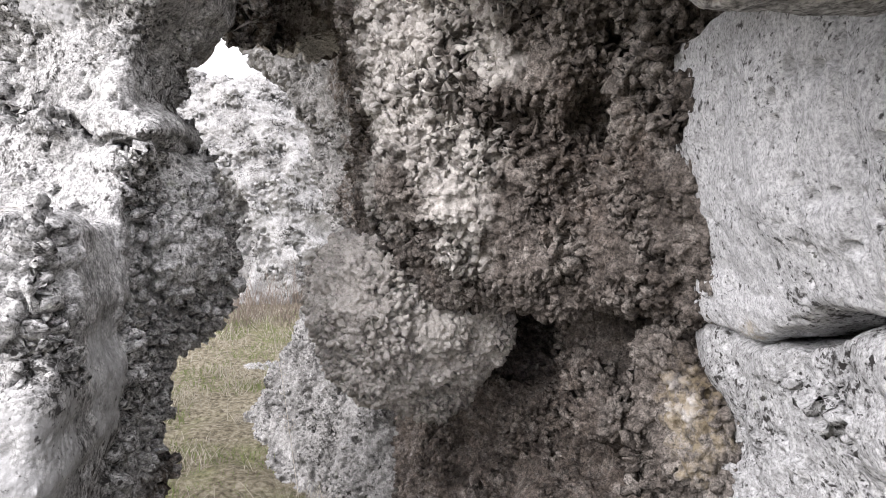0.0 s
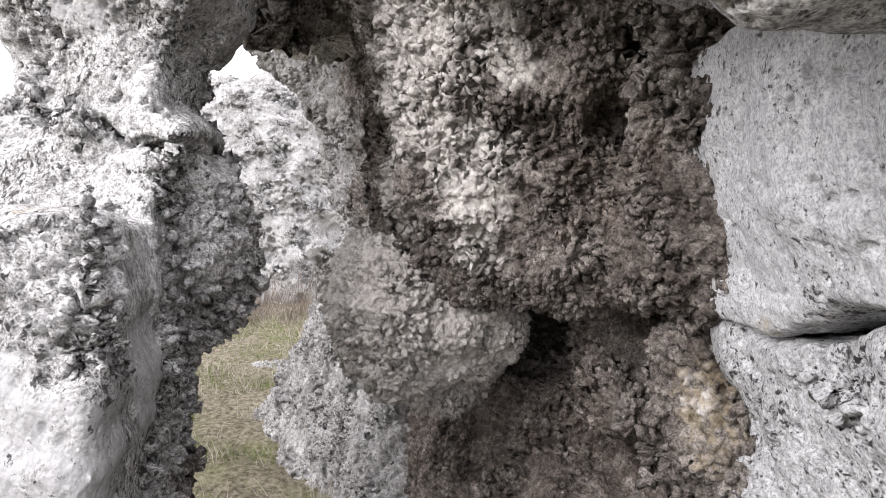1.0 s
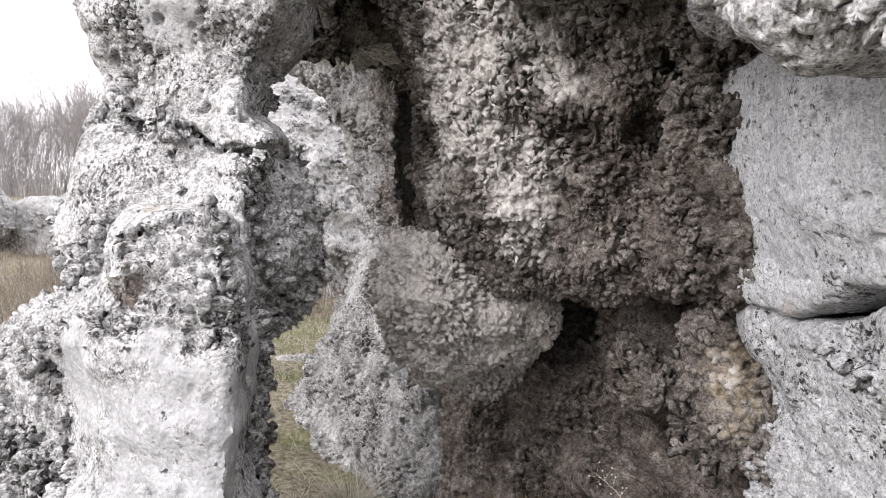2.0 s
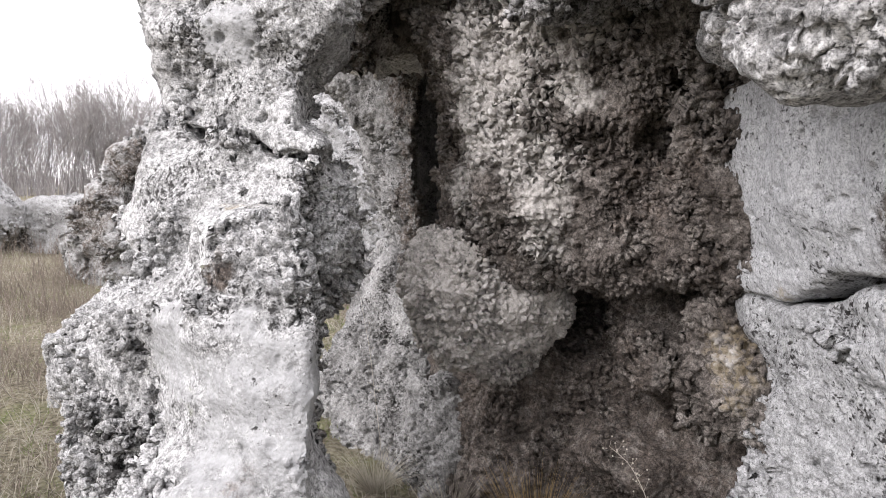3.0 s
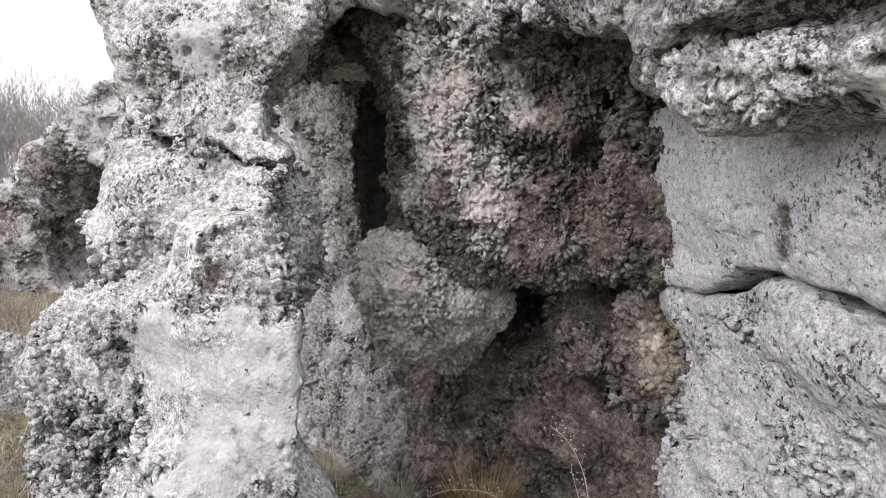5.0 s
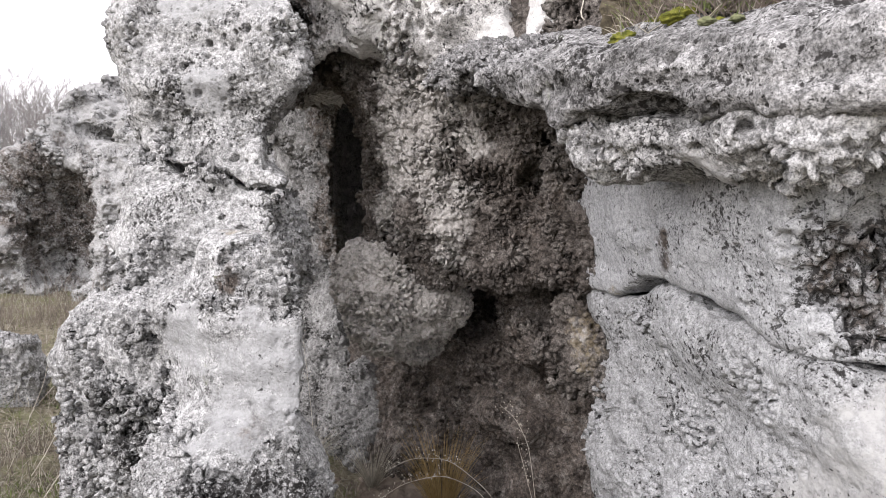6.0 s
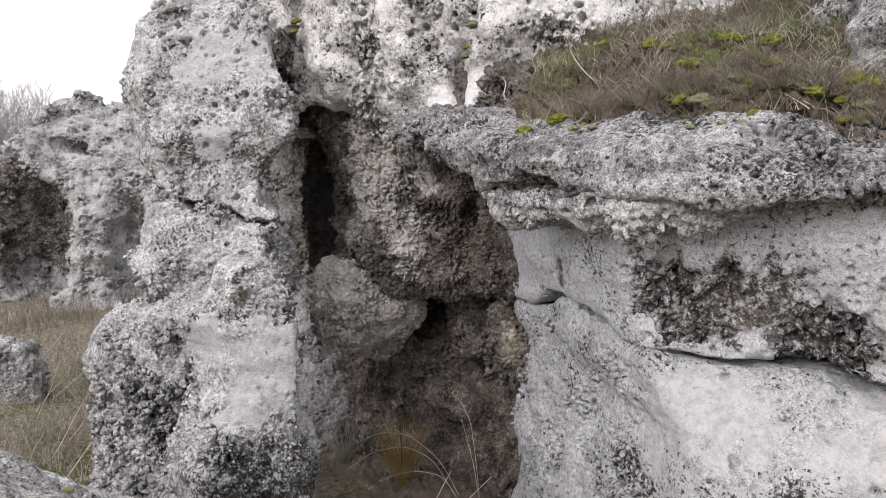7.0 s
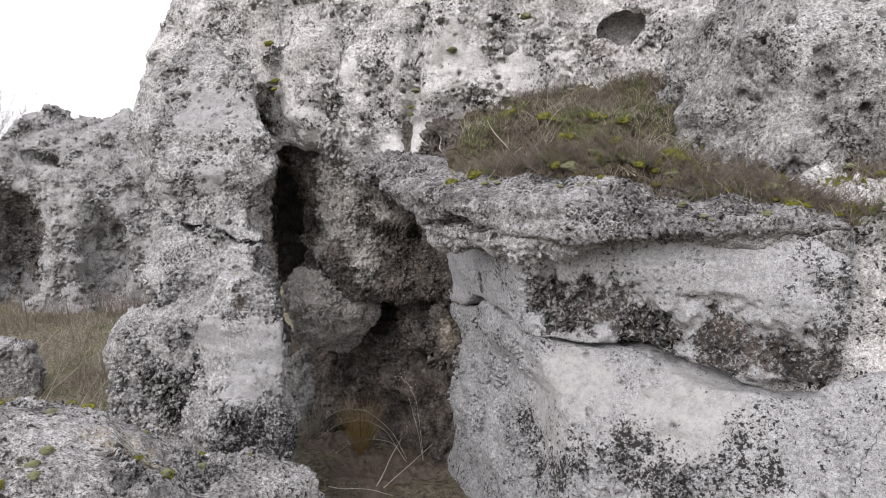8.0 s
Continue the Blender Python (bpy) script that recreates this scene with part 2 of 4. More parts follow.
def stone(name, pale, dark, tint, washed=(0.62, 0.61, 0.59), spot=0.55, lichen=0.25, relief=0.8, blotch=1.0):
    """Weathered limestone: mottled tones, dark specks for lichen and shaded pits, ochre lichen, patches of earth and
    painted shade, bare washed patches.
    """
    m, nt, b = nodes_of(name, 0.95)
    geo = nt.nodes.new("ShaderNodeNewGeometry")
    pos = geo.outputs["Position"]
    tone = stops(nt, noise_of(nt, pos, 3.2, 6, 0.68), (0.34, dark), (0.5, tint), (0.66, pale))

    def mask(key):
        at = nt.nodes.new("ShaderNodeAttribute")
        at.attribute_name = key
        return at.outputs["Fac"]

    # dark brown for real earth, and for shade painted into deep hollows
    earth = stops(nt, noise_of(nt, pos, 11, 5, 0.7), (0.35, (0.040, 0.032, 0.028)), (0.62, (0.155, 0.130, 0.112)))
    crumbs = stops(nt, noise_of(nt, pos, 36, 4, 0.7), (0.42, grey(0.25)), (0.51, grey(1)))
    col = mixed(nt, mixed(nt, 1.0, mask("earth_shade"), crumbs, "MULTIPLY"), tone, earth)
    blot = noise_of(nt, pos, 12, 7, 0.72)
    col = mixed(nt, stops(nt, blot, (0.36, grey(0.6 * blotch)), (0.48, grey(0))), col, tuple(0.42 * c for c in dark))
    col = mixed(nt, stops(nt, blot, (0.52, grey(0)), (0.64, grey(0.7 * blotch))), col, tuple(min(0.8, 1.2 * c) for c in pale))
    fine = stops(nt, noise_of(nt, pos, 60, 3, 0.6), (0.34, grey(1 - 0.5 * (0.3 + 0.7 * blotch))), (0.5, grey(0.97)), (0.66, grey(1 + 0.28 * (0.3 + 0.7 * blotch))))
    col = mixed(nt, 1.0, col, fine, "MULTIPLY")
    gritty = 0.5 + 0.5 * blotch
    grit = stops(nt, noise_of(nt, pos, 190, 3, 0.7), (0.36, grey(1 - 0.55 * gritty)), (0.5, grey(1.0)), (0.64, grey(1 + 0.4 * gritty)))
    col = mixed(nt, 1.0, col, grit, "MULTIPLY")
    wfine = stops(nt, noise_of(nt, pos, 22, 6, 0.75), (0.3, tuple(0.6 * c for c in washed)), (0.55, washed), (0.75, tuple(1.12 * c for c in washed)))
    worn = mixed(nt, 1.0, mask("washed"), stops(nt, noise_of(nt, pos, 34, 5, 0.75), (0.38, grey(0.35)), (0.54, grey(0.95))), "MULTIPLY")
    col = mixed(nt, worn, col, wfine)
    # near-black specks: lichen, and painted shade of pits and clefts
    speck_level = nt.nodes.new("ShaderNodeMath")
    speck_level.operation = "MULTIPLY_ADD"
    speck_level.inputs[1].default_value = 0.24
    nt.links.new(mask("lichen_pit_shade"), speck_level.inputs[0])
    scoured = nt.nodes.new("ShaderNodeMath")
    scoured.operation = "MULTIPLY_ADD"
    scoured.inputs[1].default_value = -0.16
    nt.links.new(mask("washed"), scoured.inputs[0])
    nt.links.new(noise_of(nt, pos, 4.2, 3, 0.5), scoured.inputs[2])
    nt.links.new(scoured.outputs[0], speck_level.inputs[2])
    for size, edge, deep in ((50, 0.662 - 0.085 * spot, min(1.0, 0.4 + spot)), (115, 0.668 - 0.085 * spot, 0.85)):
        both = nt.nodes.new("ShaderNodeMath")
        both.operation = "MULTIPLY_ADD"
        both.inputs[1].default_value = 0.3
        nt.links.new(speck_level.outputs[0], both.inputs[0])
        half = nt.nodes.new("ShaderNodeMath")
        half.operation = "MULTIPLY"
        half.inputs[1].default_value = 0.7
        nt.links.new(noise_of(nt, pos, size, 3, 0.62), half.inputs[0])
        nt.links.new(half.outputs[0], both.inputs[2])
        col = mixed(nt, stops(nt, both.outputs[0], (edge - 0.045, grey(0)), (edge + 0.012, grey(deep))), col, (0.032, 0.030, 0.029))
    ocn = stops(nt, noise_of(nt, pos, 40, 4), (0.42, grey(0)), (0.58, grey(0.5)))
    col = mixed(nt, mixed(nt, 1.0, mask("ochre"), ocn, "MULTIPLY"), col, (0.26, 0.21, 0.13))
    li = stops(nt, noise_of(nt, pos, 9.5, 5, 0.75), (0.64, grey(0)), (0.70, grey(lichen)))
    col = mixed(nt, li, col, (0.36, 0.38, 0.29))
    nt.links.new(col, b.inputs["Base Color"])
    pebble = node(nt, "ShaderNodeTexVoronoi", Scale=95.0)
    nt.links.new(pos, pebble.inputs["Vector"])
    rise = nt.nodes.new("ShaderNodeMath")
    rise.operation = "MULTIPLY_ADD"
    rise.inputs[1].default_value = -0.7
    nt.links.new(pebble.outputs["Distance"], rise.inputs[0])
    nt.links.new(noise_of(nt, pos, 80, 4, 0.65), rise.inputs[2])
    bump = node(nt, "ShaderNodeBump", Strength=relief, Distance=0.0045)
    nt.links.new(rise.outputs[0], bump.inputs["Height"])
    nt.links.new(bump.outputs[0], b.inputs["Normal"])
    return m


def plain(name, a, b_, scale=8, rough=0.9, detail=5):
    """A surface of two tones, mottled at two scales."""
    m, nt, b = nodes_of(name, rough)
    geo = nt.nodes.new("ShaderNodeNewGeometry")
    pos = geo.outputs["Position"]
    col = stops(nt, noise_of(nt, pos, scale, detail, 0.7), (0.35, a), (0.65, b_))
    rnd = stops(nt, geo.outputs["Random Per Island"], (0.0, grey(0.75)), (1.0, grey(1.2)))
    nt.links.new(mixed(nt, 1.0, col, rnd, "MULTIPLY"), b.inputs["Base Color"])
    bump = node(nt, "ShaderNodeBump", Strength=0.4, Distance=0.01)
    nt.links.new(noise_of(nt, pos, scale * 9, 4), bump.inputs["Height"])
    nt.links.new(bump.outputs[0], b.inputs["Normal"])
    return m



def turf(name):
    """Winter turf: bare brown earth, straw and green in patches."""
    m, nt, b = nodes_of(name, 0.95)
    geo = nt.nodes.new("ShaderNodeNewGeometry")
    pos = geo.outputs["Position"]
    col = stops(nt, noise_of(nt, pos, 26, 6, 0.75), (0.36, (0.07, 0.058, 0.04)), (0.5, (0.20, 0.177, 0.125)), (0.64, (0.35, 0.32, 0.25)))
    lush = stops(nt, noise_of(nt, pos, 34, 5, 0.75), (0.38, (0.07, 0.085, 0.03)), (0.62, (0.25, 0.27, 0.11)))
    col = mixed(nt, stops(nt, noise_of(nt, pos, 1.7, 5, 0.65), (0.52, grey(0)), (0.64, grey(0.5))), col, lush)
    nt.links.new(col, b.inputs["Base Color"])
    bump = node(nt, "ShaderNodeBump", Strength=0.9, Distance=0.03)
    nt.links.new(noise_of(nt, pos, 70, 5, 0.8), bump.inputs["Height"])
    nt.links.new(bump.outputs[0], b.inputs["Normal"])
    return m


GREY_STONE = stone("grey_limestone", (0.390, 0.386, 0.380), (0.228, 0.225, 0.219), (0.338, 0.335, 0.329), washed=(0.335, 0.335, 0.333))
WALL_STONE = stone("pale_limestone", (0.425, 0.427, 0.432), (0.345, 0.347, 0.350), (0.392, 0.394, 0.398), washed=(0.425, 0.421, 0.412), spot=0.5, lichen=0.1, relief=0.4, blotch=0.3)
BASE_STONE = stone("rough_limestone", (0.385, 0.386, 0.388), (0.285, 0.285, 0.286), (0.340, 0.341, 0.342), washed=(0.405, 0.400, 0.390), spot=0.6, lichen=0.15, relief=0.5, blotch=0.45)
# brown niche rock, its tones lowered further to paint in the hollow's shade
NICHE_STONE = stone("brown_shaded_limestone", (0.200, 0.183, 0.167), (0.058, 0.048, 0.041), (0.122, 0.107, 0.096), washed=(0.470, 0.448, 0.420), spot=0.2, lichen=0.05)
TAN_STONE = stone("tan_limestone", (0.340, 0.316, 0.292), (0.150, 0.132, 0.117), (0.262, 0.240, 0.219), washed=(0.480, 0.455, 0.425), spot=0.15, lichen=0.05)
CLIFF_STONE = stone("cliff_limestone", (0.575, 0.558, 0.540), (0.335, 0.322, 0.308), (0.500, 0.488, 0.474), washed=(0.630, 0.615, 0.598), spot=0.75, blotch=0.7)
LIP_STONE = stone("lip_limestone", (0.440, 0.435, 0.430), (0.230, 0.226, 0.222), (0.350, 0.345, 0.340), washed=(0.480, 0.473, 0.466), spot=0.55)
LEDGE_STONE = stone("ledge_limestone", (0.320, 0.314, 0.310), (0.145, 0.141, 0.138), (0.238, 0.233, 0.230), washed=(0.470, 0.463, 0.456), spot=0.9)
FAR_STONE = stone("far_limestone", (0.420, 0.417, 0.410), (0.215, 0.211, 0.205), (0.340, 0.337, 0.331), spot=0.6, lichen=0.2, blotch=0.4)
# grey stone darkened to carry the shade behind the arch in its colour
BACK_STONE = stone("shaded_back_limestone", (0.310, 0.306, 0.299), (0.150, 0.146, 0.141), (0.245, 0.241, 0.235), spot=0.6, lichen=0.3, blotch=0.7)
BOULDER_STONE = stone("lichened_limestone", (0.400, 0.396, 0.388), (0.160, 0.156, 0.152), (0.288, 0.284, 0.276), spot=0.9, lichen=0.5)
SOIL = plain("bare_soil", (0.085, 0.066, 0.052), (0.17, 0.14, 0.115), 9)
TURF = turf("turf_ground")
EARTH = plain("planted_earth", (0.045, 0.037, 0.028), (0.15, 0.128, 0.085), 40)
STRAW = plain("dry_straw", (0.29, 0.265, 0.215), (0.45, 0.415, 0.345), 20)
TAWNY = plain("tawny_grass", (0.27, 0.18, 0.07), (0.42, 0.31, 0.15), 20)
GREEN = plain("green_grass", (0.10, 0.13, 0.045), (0.19, 0.22, 0.085), 20)
TWIG = plain("grey_brown_twigs", (0.13, 0.105, 0.085), (0.24, 0.20, 0.17), 15)
# bark lightened so that its colour carries the distance haze
BARK = plain("hazed_thicket_bark", (0.22, 0.205, 0.20), (0.35, 0.33, 0.325), 6)
PALE_TWIG = plain("bleached_stems", (0.42, 0.38, 0.32), (0.58, 0.54, 0.47), 25)
MOSS = plain("yellow_green_moss", (0.06, 0.068, 0.014), (0.23, 0.225, 0.04), 60)
PALE_MOSS = plain("grey_green_moss", (0.12, 0.13, 0.07), (0.26, 0.27, 0.15), 45)

# ---- the pillar ----
def pillar_upper(X, Y, Z):
    return meet(0.04,
                -0.40 * X - 0.917 * Y - along(Z, (1.0, -1.08), (1.5, -1.13), (1.74, -1.22), (1.93, -1.28), (2.07, -1.22), (2.3, -1.29), (2.5, -1.39), (2.8, -1.50), (3.1, -1.75)),
                X + 0.125 * Y - along(Z, (1.2, -0.53), (1.55, -0.52), (1.61, -0.47), (1.67, -0.45), (1.72, -0.50), (1.77, -0.55), (1.91, -0.54), (1.97, -0.47), (2.06, -0.42), (2.15, -0.37), (2.35, -0.39), (2.55, -0.46), (2.75, -0.48), (3.05, -0.72)),
                -0.95 * X - 0.3 * Y - along(Z, (1.2, 0.65), (1.43, 0.76), (1.6, 0.68), (1.8, 0.63), (2.0, 0.65), (2.4, 0.72), (2.75, 0.62), (3.05, 0.3)),
                Y - along(Z, (1.0, 2.0), (1.5, 2.05), (2.0, 2.35), (3.0, 2.5)), Z - 3.02, 0.9 - Z)


def split_height(X):
    return along(X, (-1.3, 1.77), (-1.04, 1.717), (-0.85, 1.67), (-0.72, 1.642), (-0.6, 1.63)) + 0.012 * np.sin(19 * X + 1) + 0.006 * np.sin(47 * X)


def cap_form(X, Y, Z):
    return smax(pillar_upper(X, Y, Z), split_height(X) + 0.004 - Z, 0.01)


def middle_form(X, Y, Z):
    side = blob(X, Y, Z, (-0.81, 1.92, 1.36), (0.225, 0.27, 0.34))
    return smax(smin(pillar_upper(X, Y, Z), side, 0.05), Z - split_height(X) + 0.004, 0.01)


def base_form(X, Y, Z):
    body = meet(0.03,
                -0.70 * X - 0.714 * Y - along(Z, (0, -0.16), (0.75, -0.20), (1.0, -0.17), (1.2, -0.13), (1.35, -0.20), (1.47, -0.25), (1.52, -0.4)),
                0.98 * X + 0.2 * Y - along(Z, (0, -0.37), (0.5, -0.39), (0.85, -0.39), (1.1, -0.382), (1.4, -0.395)),
                -0.25 * X - 0.97 * Y - along(Z, (0, -0.70), (0.9, -0.73), (1.1, -0.77), (1.25, -0.83), (1.35, -0.87), (1.47, -0.91)),
                Y - along(Z, (0, 1.88), (0.95, 1.9), (1.1, 2.0)))
    body = smax(body, Z - 1.475 - along(X, (-1.9, -0.42), (-1.45, -0.26), (-1.15, -0.18), (-1.0, -0.13), (-0.9, 0.0)), 0.05)
    body = smax(body, -X - 0.4 * (Y - 1.6) - along(Z, (0, 1.68), (0.5, 1.72), (0.87, 1.64), (1.0, 1.55), (1.16, 1.38), (1.3, 1.1)), 0.1)
    foot = blob(X, Y, Z, (-0.82, 1.13, 0.58), (0.33, 0.31, 0.37))
    return smin(body, foot, 0.06)


pillar = thing("rock_pillar", "tall grey weathered limestone pillar, cracked across, pitted and knobbly")
rock("cap_block", cap_form, (-1.75, 1.3, 1.55), (-0.45, 2.6, 3.12), 0.021, GREY_STONE, "pitted upper block above the crack", 11, split=2, folds=0.045, rough=0.36, pits=0.05,
     smooth_at=((-0.95, 1.95, 2.5, 0.22), (-1.0, 1.75, 2.0, 0.12)), rough_at=((-1.15, 1.85, 1.95, 0.14), (-0.85, 1.7, 1.95, 0.12)), parent=pillar,
     cracks=((lambda v: v[:, 2] - split_height(v[:, 0]), 0.010, 0.012),))
rock("middle_block", middle_form, (-1.75, 1.2, 0.85), (-0.45, 2.4, 1.85), 0.018, GREY_STONE, "knobbly middle block under the crack", 13, split=2, folds=0.04, rough=0.45, knobs=0.018,
     rough_at=((-0.70, 1.85, 1.33, 0.36), (-0.7, 1.62, 1.6, 0.12), (-1.25, 2.0, 1.4, 0.2)), ochre_at=((-0.78, 1.45, 1.5, 0.10),), parent=pillar,
     cracks=((lambda v: v[:, 2] - split_height(v[:, 0]), 0.010, 0.012),))
rock("base_block", base_form, (-2.1, 0.4, -0.15), (-0.3, 2.1, 1.55), 0.021, GREY_STONE, "bulging base block with a pale washed patch", 17, split=2, fine_box=((-2, 0, 0.3), (0, 2, 2)), knobs=0.018, rough=0.42, lumps=0.02, folds=0.03,
     calm_at=((-0.66, 1.25, 1.25, 0.16), (-0.63, 1.1, 1.1, 0.12), (-0.63, 1.1, 0.85, 0.18), (-0.63, 1.1, 0.55, 0.2), (-0.70, 1.42, 1.4, 0.1), (-0.68, 1.3, 1.0, 0.12)),
     smooth_at=((-0.72, 0.98, 1.10, 0.20), (-0.80, 0.95, 0.92, 0.16), (-1.0, 1.15, 1.12, 0.15), (-0.66, 1.3, 1.2, 0.12), (-0.58, 1.05, 1.1, 0.1)),
     rough_at=((-1.35, 1.45, 0.65, 0.45), (-0.7, 0.9, 0.6, 0.3), (-0.72, 1.15, 1.32, 0.16), (-0.75, 1.6, 0.8, 0.4)),
     ochre_at=((-0.82, 1.28, 1.42, 0.10), (-0.6, 0.78, 0.78, 0.09)), earth_shade_at=((-0.7, 1.85, 0.6, 0.3), (-0.67, 0.95, 1.10, 0.028), (-0.76, 0.92, 0.9, 0.06), (-0.84, 1.1, 1.33, 0.05)), black_at=((-1.3, 1.3, 0.75, 0.3), (-0.65, 0.8, 0.6, 0.3)), parent=pillar)


# ---- the cave niche ----
def hanging_form(X, Y, Z):
    body = meet(0.07, -0.8 * X - 0.6 * Y - along(Z, (1.1, -1.27), (1.3, -1.24), (1.55, -1.18), (1.8, -1.13), (2.2, -1.09)),
                -0.99 * X - 0.15 * Y - along(Z, (1.0, -0.10), (1.6, -0.10), (2.0, -0.06), (2.3, 0.05)),
                1.17 - Z + 0.2 * np.maximum(X - 0.1, 0), Z - 2.45, Y - 3.9, X - 1.2)
    nose = blob(X, Y, Z, (0.02, 2.06, 1.74), (0.20, 0.2, 0.36), -35)
    drip = blob(X, Y, Z, (0.045, 1.91, 1.50), (0.065, 0.075, 0.25))
    shape = smin(body, smin(nose, drip, 0.03), 0.06)
    hollow = smin(blob(X, Y, Z, (0.45, 1.58, 1.84), (0.07, 0.15, 0.06), -30), blob(X, Y, Z, (0.365, 1.62, 1.69), (0.035, 0.10, 0.06), -30), 0.04)
    cavern = blob(X, Y, Z, (0.12, 3.30, 1.75), (0.80, 0.88, 0.90))
    return smax(smax(shape, -hollow, 0.12), -cavern, 0.05)


def bulge_form(X, Y, Z):
    return blob(X, Y, Z, (-0.09, 2.42, 1.08), (0.37, 0.33, 0.35), -24)


def recess_form(X, Y, Z):
    back = meet(0.06, -0.8 * X - 0.6 * Y - along(Z, (0, -1.46), (0.3, -1.55), (0.8, -1.68), (1.3, -1.55)), Z - along(X, (-0.4, 0.7), (-0.1, 0.95), (0.1, 1.3), (0.3, 1.5)), Y - 3.4, X - 1.2)
    hole = blob(X, Y, Z, (0.25, 2.40, 1.03), (0.19, 0.60, 0.21), -20)
    step = blob(X, Y, Z, (0.42, 2.1, 0.52), (0.25, 0.2, 0.12), -40)
    shelf = blob(X, Y, Z, (0.50, 1.98, 0.90), (0.2, 0.2, 0.14), -40)
    return smax(smin(back, smin(step, shelf, 0.03), 0.04), -hole, 0.05)


def block_form(X, Y, Z):
    return meet(0.06, -0.9 * X - 0.43 * Y + along(Z, (0.75, 1.17), (0.95, 1.08), (1.15, 1.08), (1.25, 1.14)), Y - 1.66, 1.36 - Y, Z - 1.23, 0.78 - Z, X - 1.1)


cave = thing("cave_wall", "brown knobbly limestone wall of a shallow cave niche")
# the large dark zone paints the cavern's shade into its colour
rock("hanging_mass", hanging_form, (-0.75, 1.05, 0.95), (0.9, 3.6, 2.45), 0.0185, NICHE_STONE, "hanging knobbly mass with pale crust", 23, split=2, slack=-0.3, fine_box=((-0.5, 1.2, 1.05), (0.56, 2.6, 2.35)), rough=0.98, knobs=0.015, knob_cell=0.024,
     pale_at=((-0.1, 1.98, 1.78, 0.28), (0.08, 1.72, 1.85, 0.12), (0.03, 1.84, 1.62, 0.17), (0.045, 1.84, 1.48, 0.12), (0.05, 1.86, 1.34, 0.10), (-0.2, 2.2, 1.5, 0.14), (-0.1, 1.95, 2.1, 0.3), (0.06, 1.62, 2.02, 0.15)),
     lumps=0.05, earth_shade_at=((0.36, 1.65, 1.6, 0.22), (-0.1, 3.0, 1.8, 0.9)), parent=cave)
rock("bulge", bulge_form, (-0.6, 2.0, 0.6), (0.4, 2.9, 1.45), 0.02, TAN_STONE, "rounded pale brown bulge", 29, split=2, rough=0.98, knobs=0.011, knob_cell=0.022,
     lumps=0.06, pale_at=((-0.15, 2.2, 1.14, 0.75),), earth_shade_at=((0.05, 2.4, 0.70, 0.16),), parent=cave)
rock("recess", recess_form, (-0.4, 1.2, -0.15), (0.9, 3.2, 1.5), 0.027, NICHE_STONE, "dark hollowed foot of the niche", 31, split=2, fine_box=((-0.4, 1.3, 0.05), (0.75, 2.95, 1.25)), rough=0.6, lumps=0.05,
     earth_shade_at=((0.2, 2.5, 0.6, 0.85), (0.6, 1.8, 0.3, 0.5), (0.45, 2.0, 0.75, 0.35)), parent=cave)
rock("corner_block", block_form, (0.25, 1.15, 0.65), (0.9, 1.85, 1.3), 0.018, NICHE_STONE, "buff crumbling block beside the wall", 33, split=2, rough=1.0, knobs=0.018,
     ochre_at=((0.5, 1.42, 1.05, 0.12),),
     lumps=0.04, pale_at=((0.47, 1.44, 1.08, 0.07),), parent=cave)


# ---- behind the arch ----
def buttress_form(X, Y, Z):
    return meet(0.09, -0.83 * X - 0.56 * Y + 1.355 + 0.35 * Z,
                -X - along(Z, (0, 1.16), (0.16, 1.09), (0.45, 0.95), (0.70, 0.86), (0.78, 0.76), (1.03, 0.68), (1.2, 0.58), (1.35, 0.55)) - 0.1 * (Y - 3.9),
                X - along(Z, (0, 0.0), (0.33, -0.18), (0.66, -0.34), (0.8, -0.38), (1.02, -0.40), (1.2, -0.46)), Y - 4.9, Z - 1.2)


def spur_form(X, Y, Z):
    return blob(X, Y, Z, (-0.2, 3.2, 0.0), (0.30, 0.42, 0.62))


buttress = thing("rock_buttress", "pale grey rough limestone buttress rising from the grass")
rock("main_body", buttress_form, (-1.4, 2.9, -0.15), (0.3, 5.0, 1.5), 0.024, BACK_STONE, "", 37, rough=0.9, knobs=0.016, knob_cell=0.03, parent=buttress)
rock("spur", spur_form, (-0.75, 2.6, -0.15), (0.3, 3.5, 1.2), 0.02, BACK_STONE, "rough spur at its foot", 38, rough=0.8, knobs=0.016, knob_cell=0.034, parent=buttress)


def passage_form(X, Y, Z):
    mass = meet(0.09, -0.83 * X - 0.56 * Y + 0.56 * along(Z, (1.1, 3.2), (1.5, 3.12), (1.8, 3.17), (2.0, 3.04), (2.3, 3.02), (2.6, 2.9)),
                -X - along(Z, (1.1, 0.53), (1.2, 0.57), (1.4, 0.62), (1.67, 0.72), (2.0, 0.79), (2.23, 0.92), (2.5, 1.18), (2.8, 1.5)) - 0.1 * (Y - 4.1),
                3.3 - Y, Y - 5.3, Z - 3.0, 1.05 - Z)
    void = blob(X, Y, Z, (-0.01, 3.95, 1.75), (0.43, 0.98, 1.12))
    return smax(mass, -void, 0.05)


# dark zones paint the shade under the roof and beside the slot
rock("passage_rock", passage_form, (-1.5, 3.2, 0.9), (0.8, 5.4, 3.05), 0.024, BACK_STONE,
     "overhanging limestone mass behind the rock arch", 41, rough=0.8, knobs=0.014, knob_cell=0.03, fine_box=((-1.5, 3.3, 0.9), (0.1, 4.8, 2.6)), earth_shade_at=((-0.1, 3.7, 2.3, 0.5), (-0.4, 3.75, 1.45, 0.36), (-0.42, 3.65, 1.9, 0.25), (-0.5, 3.75, 2.2, 0.3)))


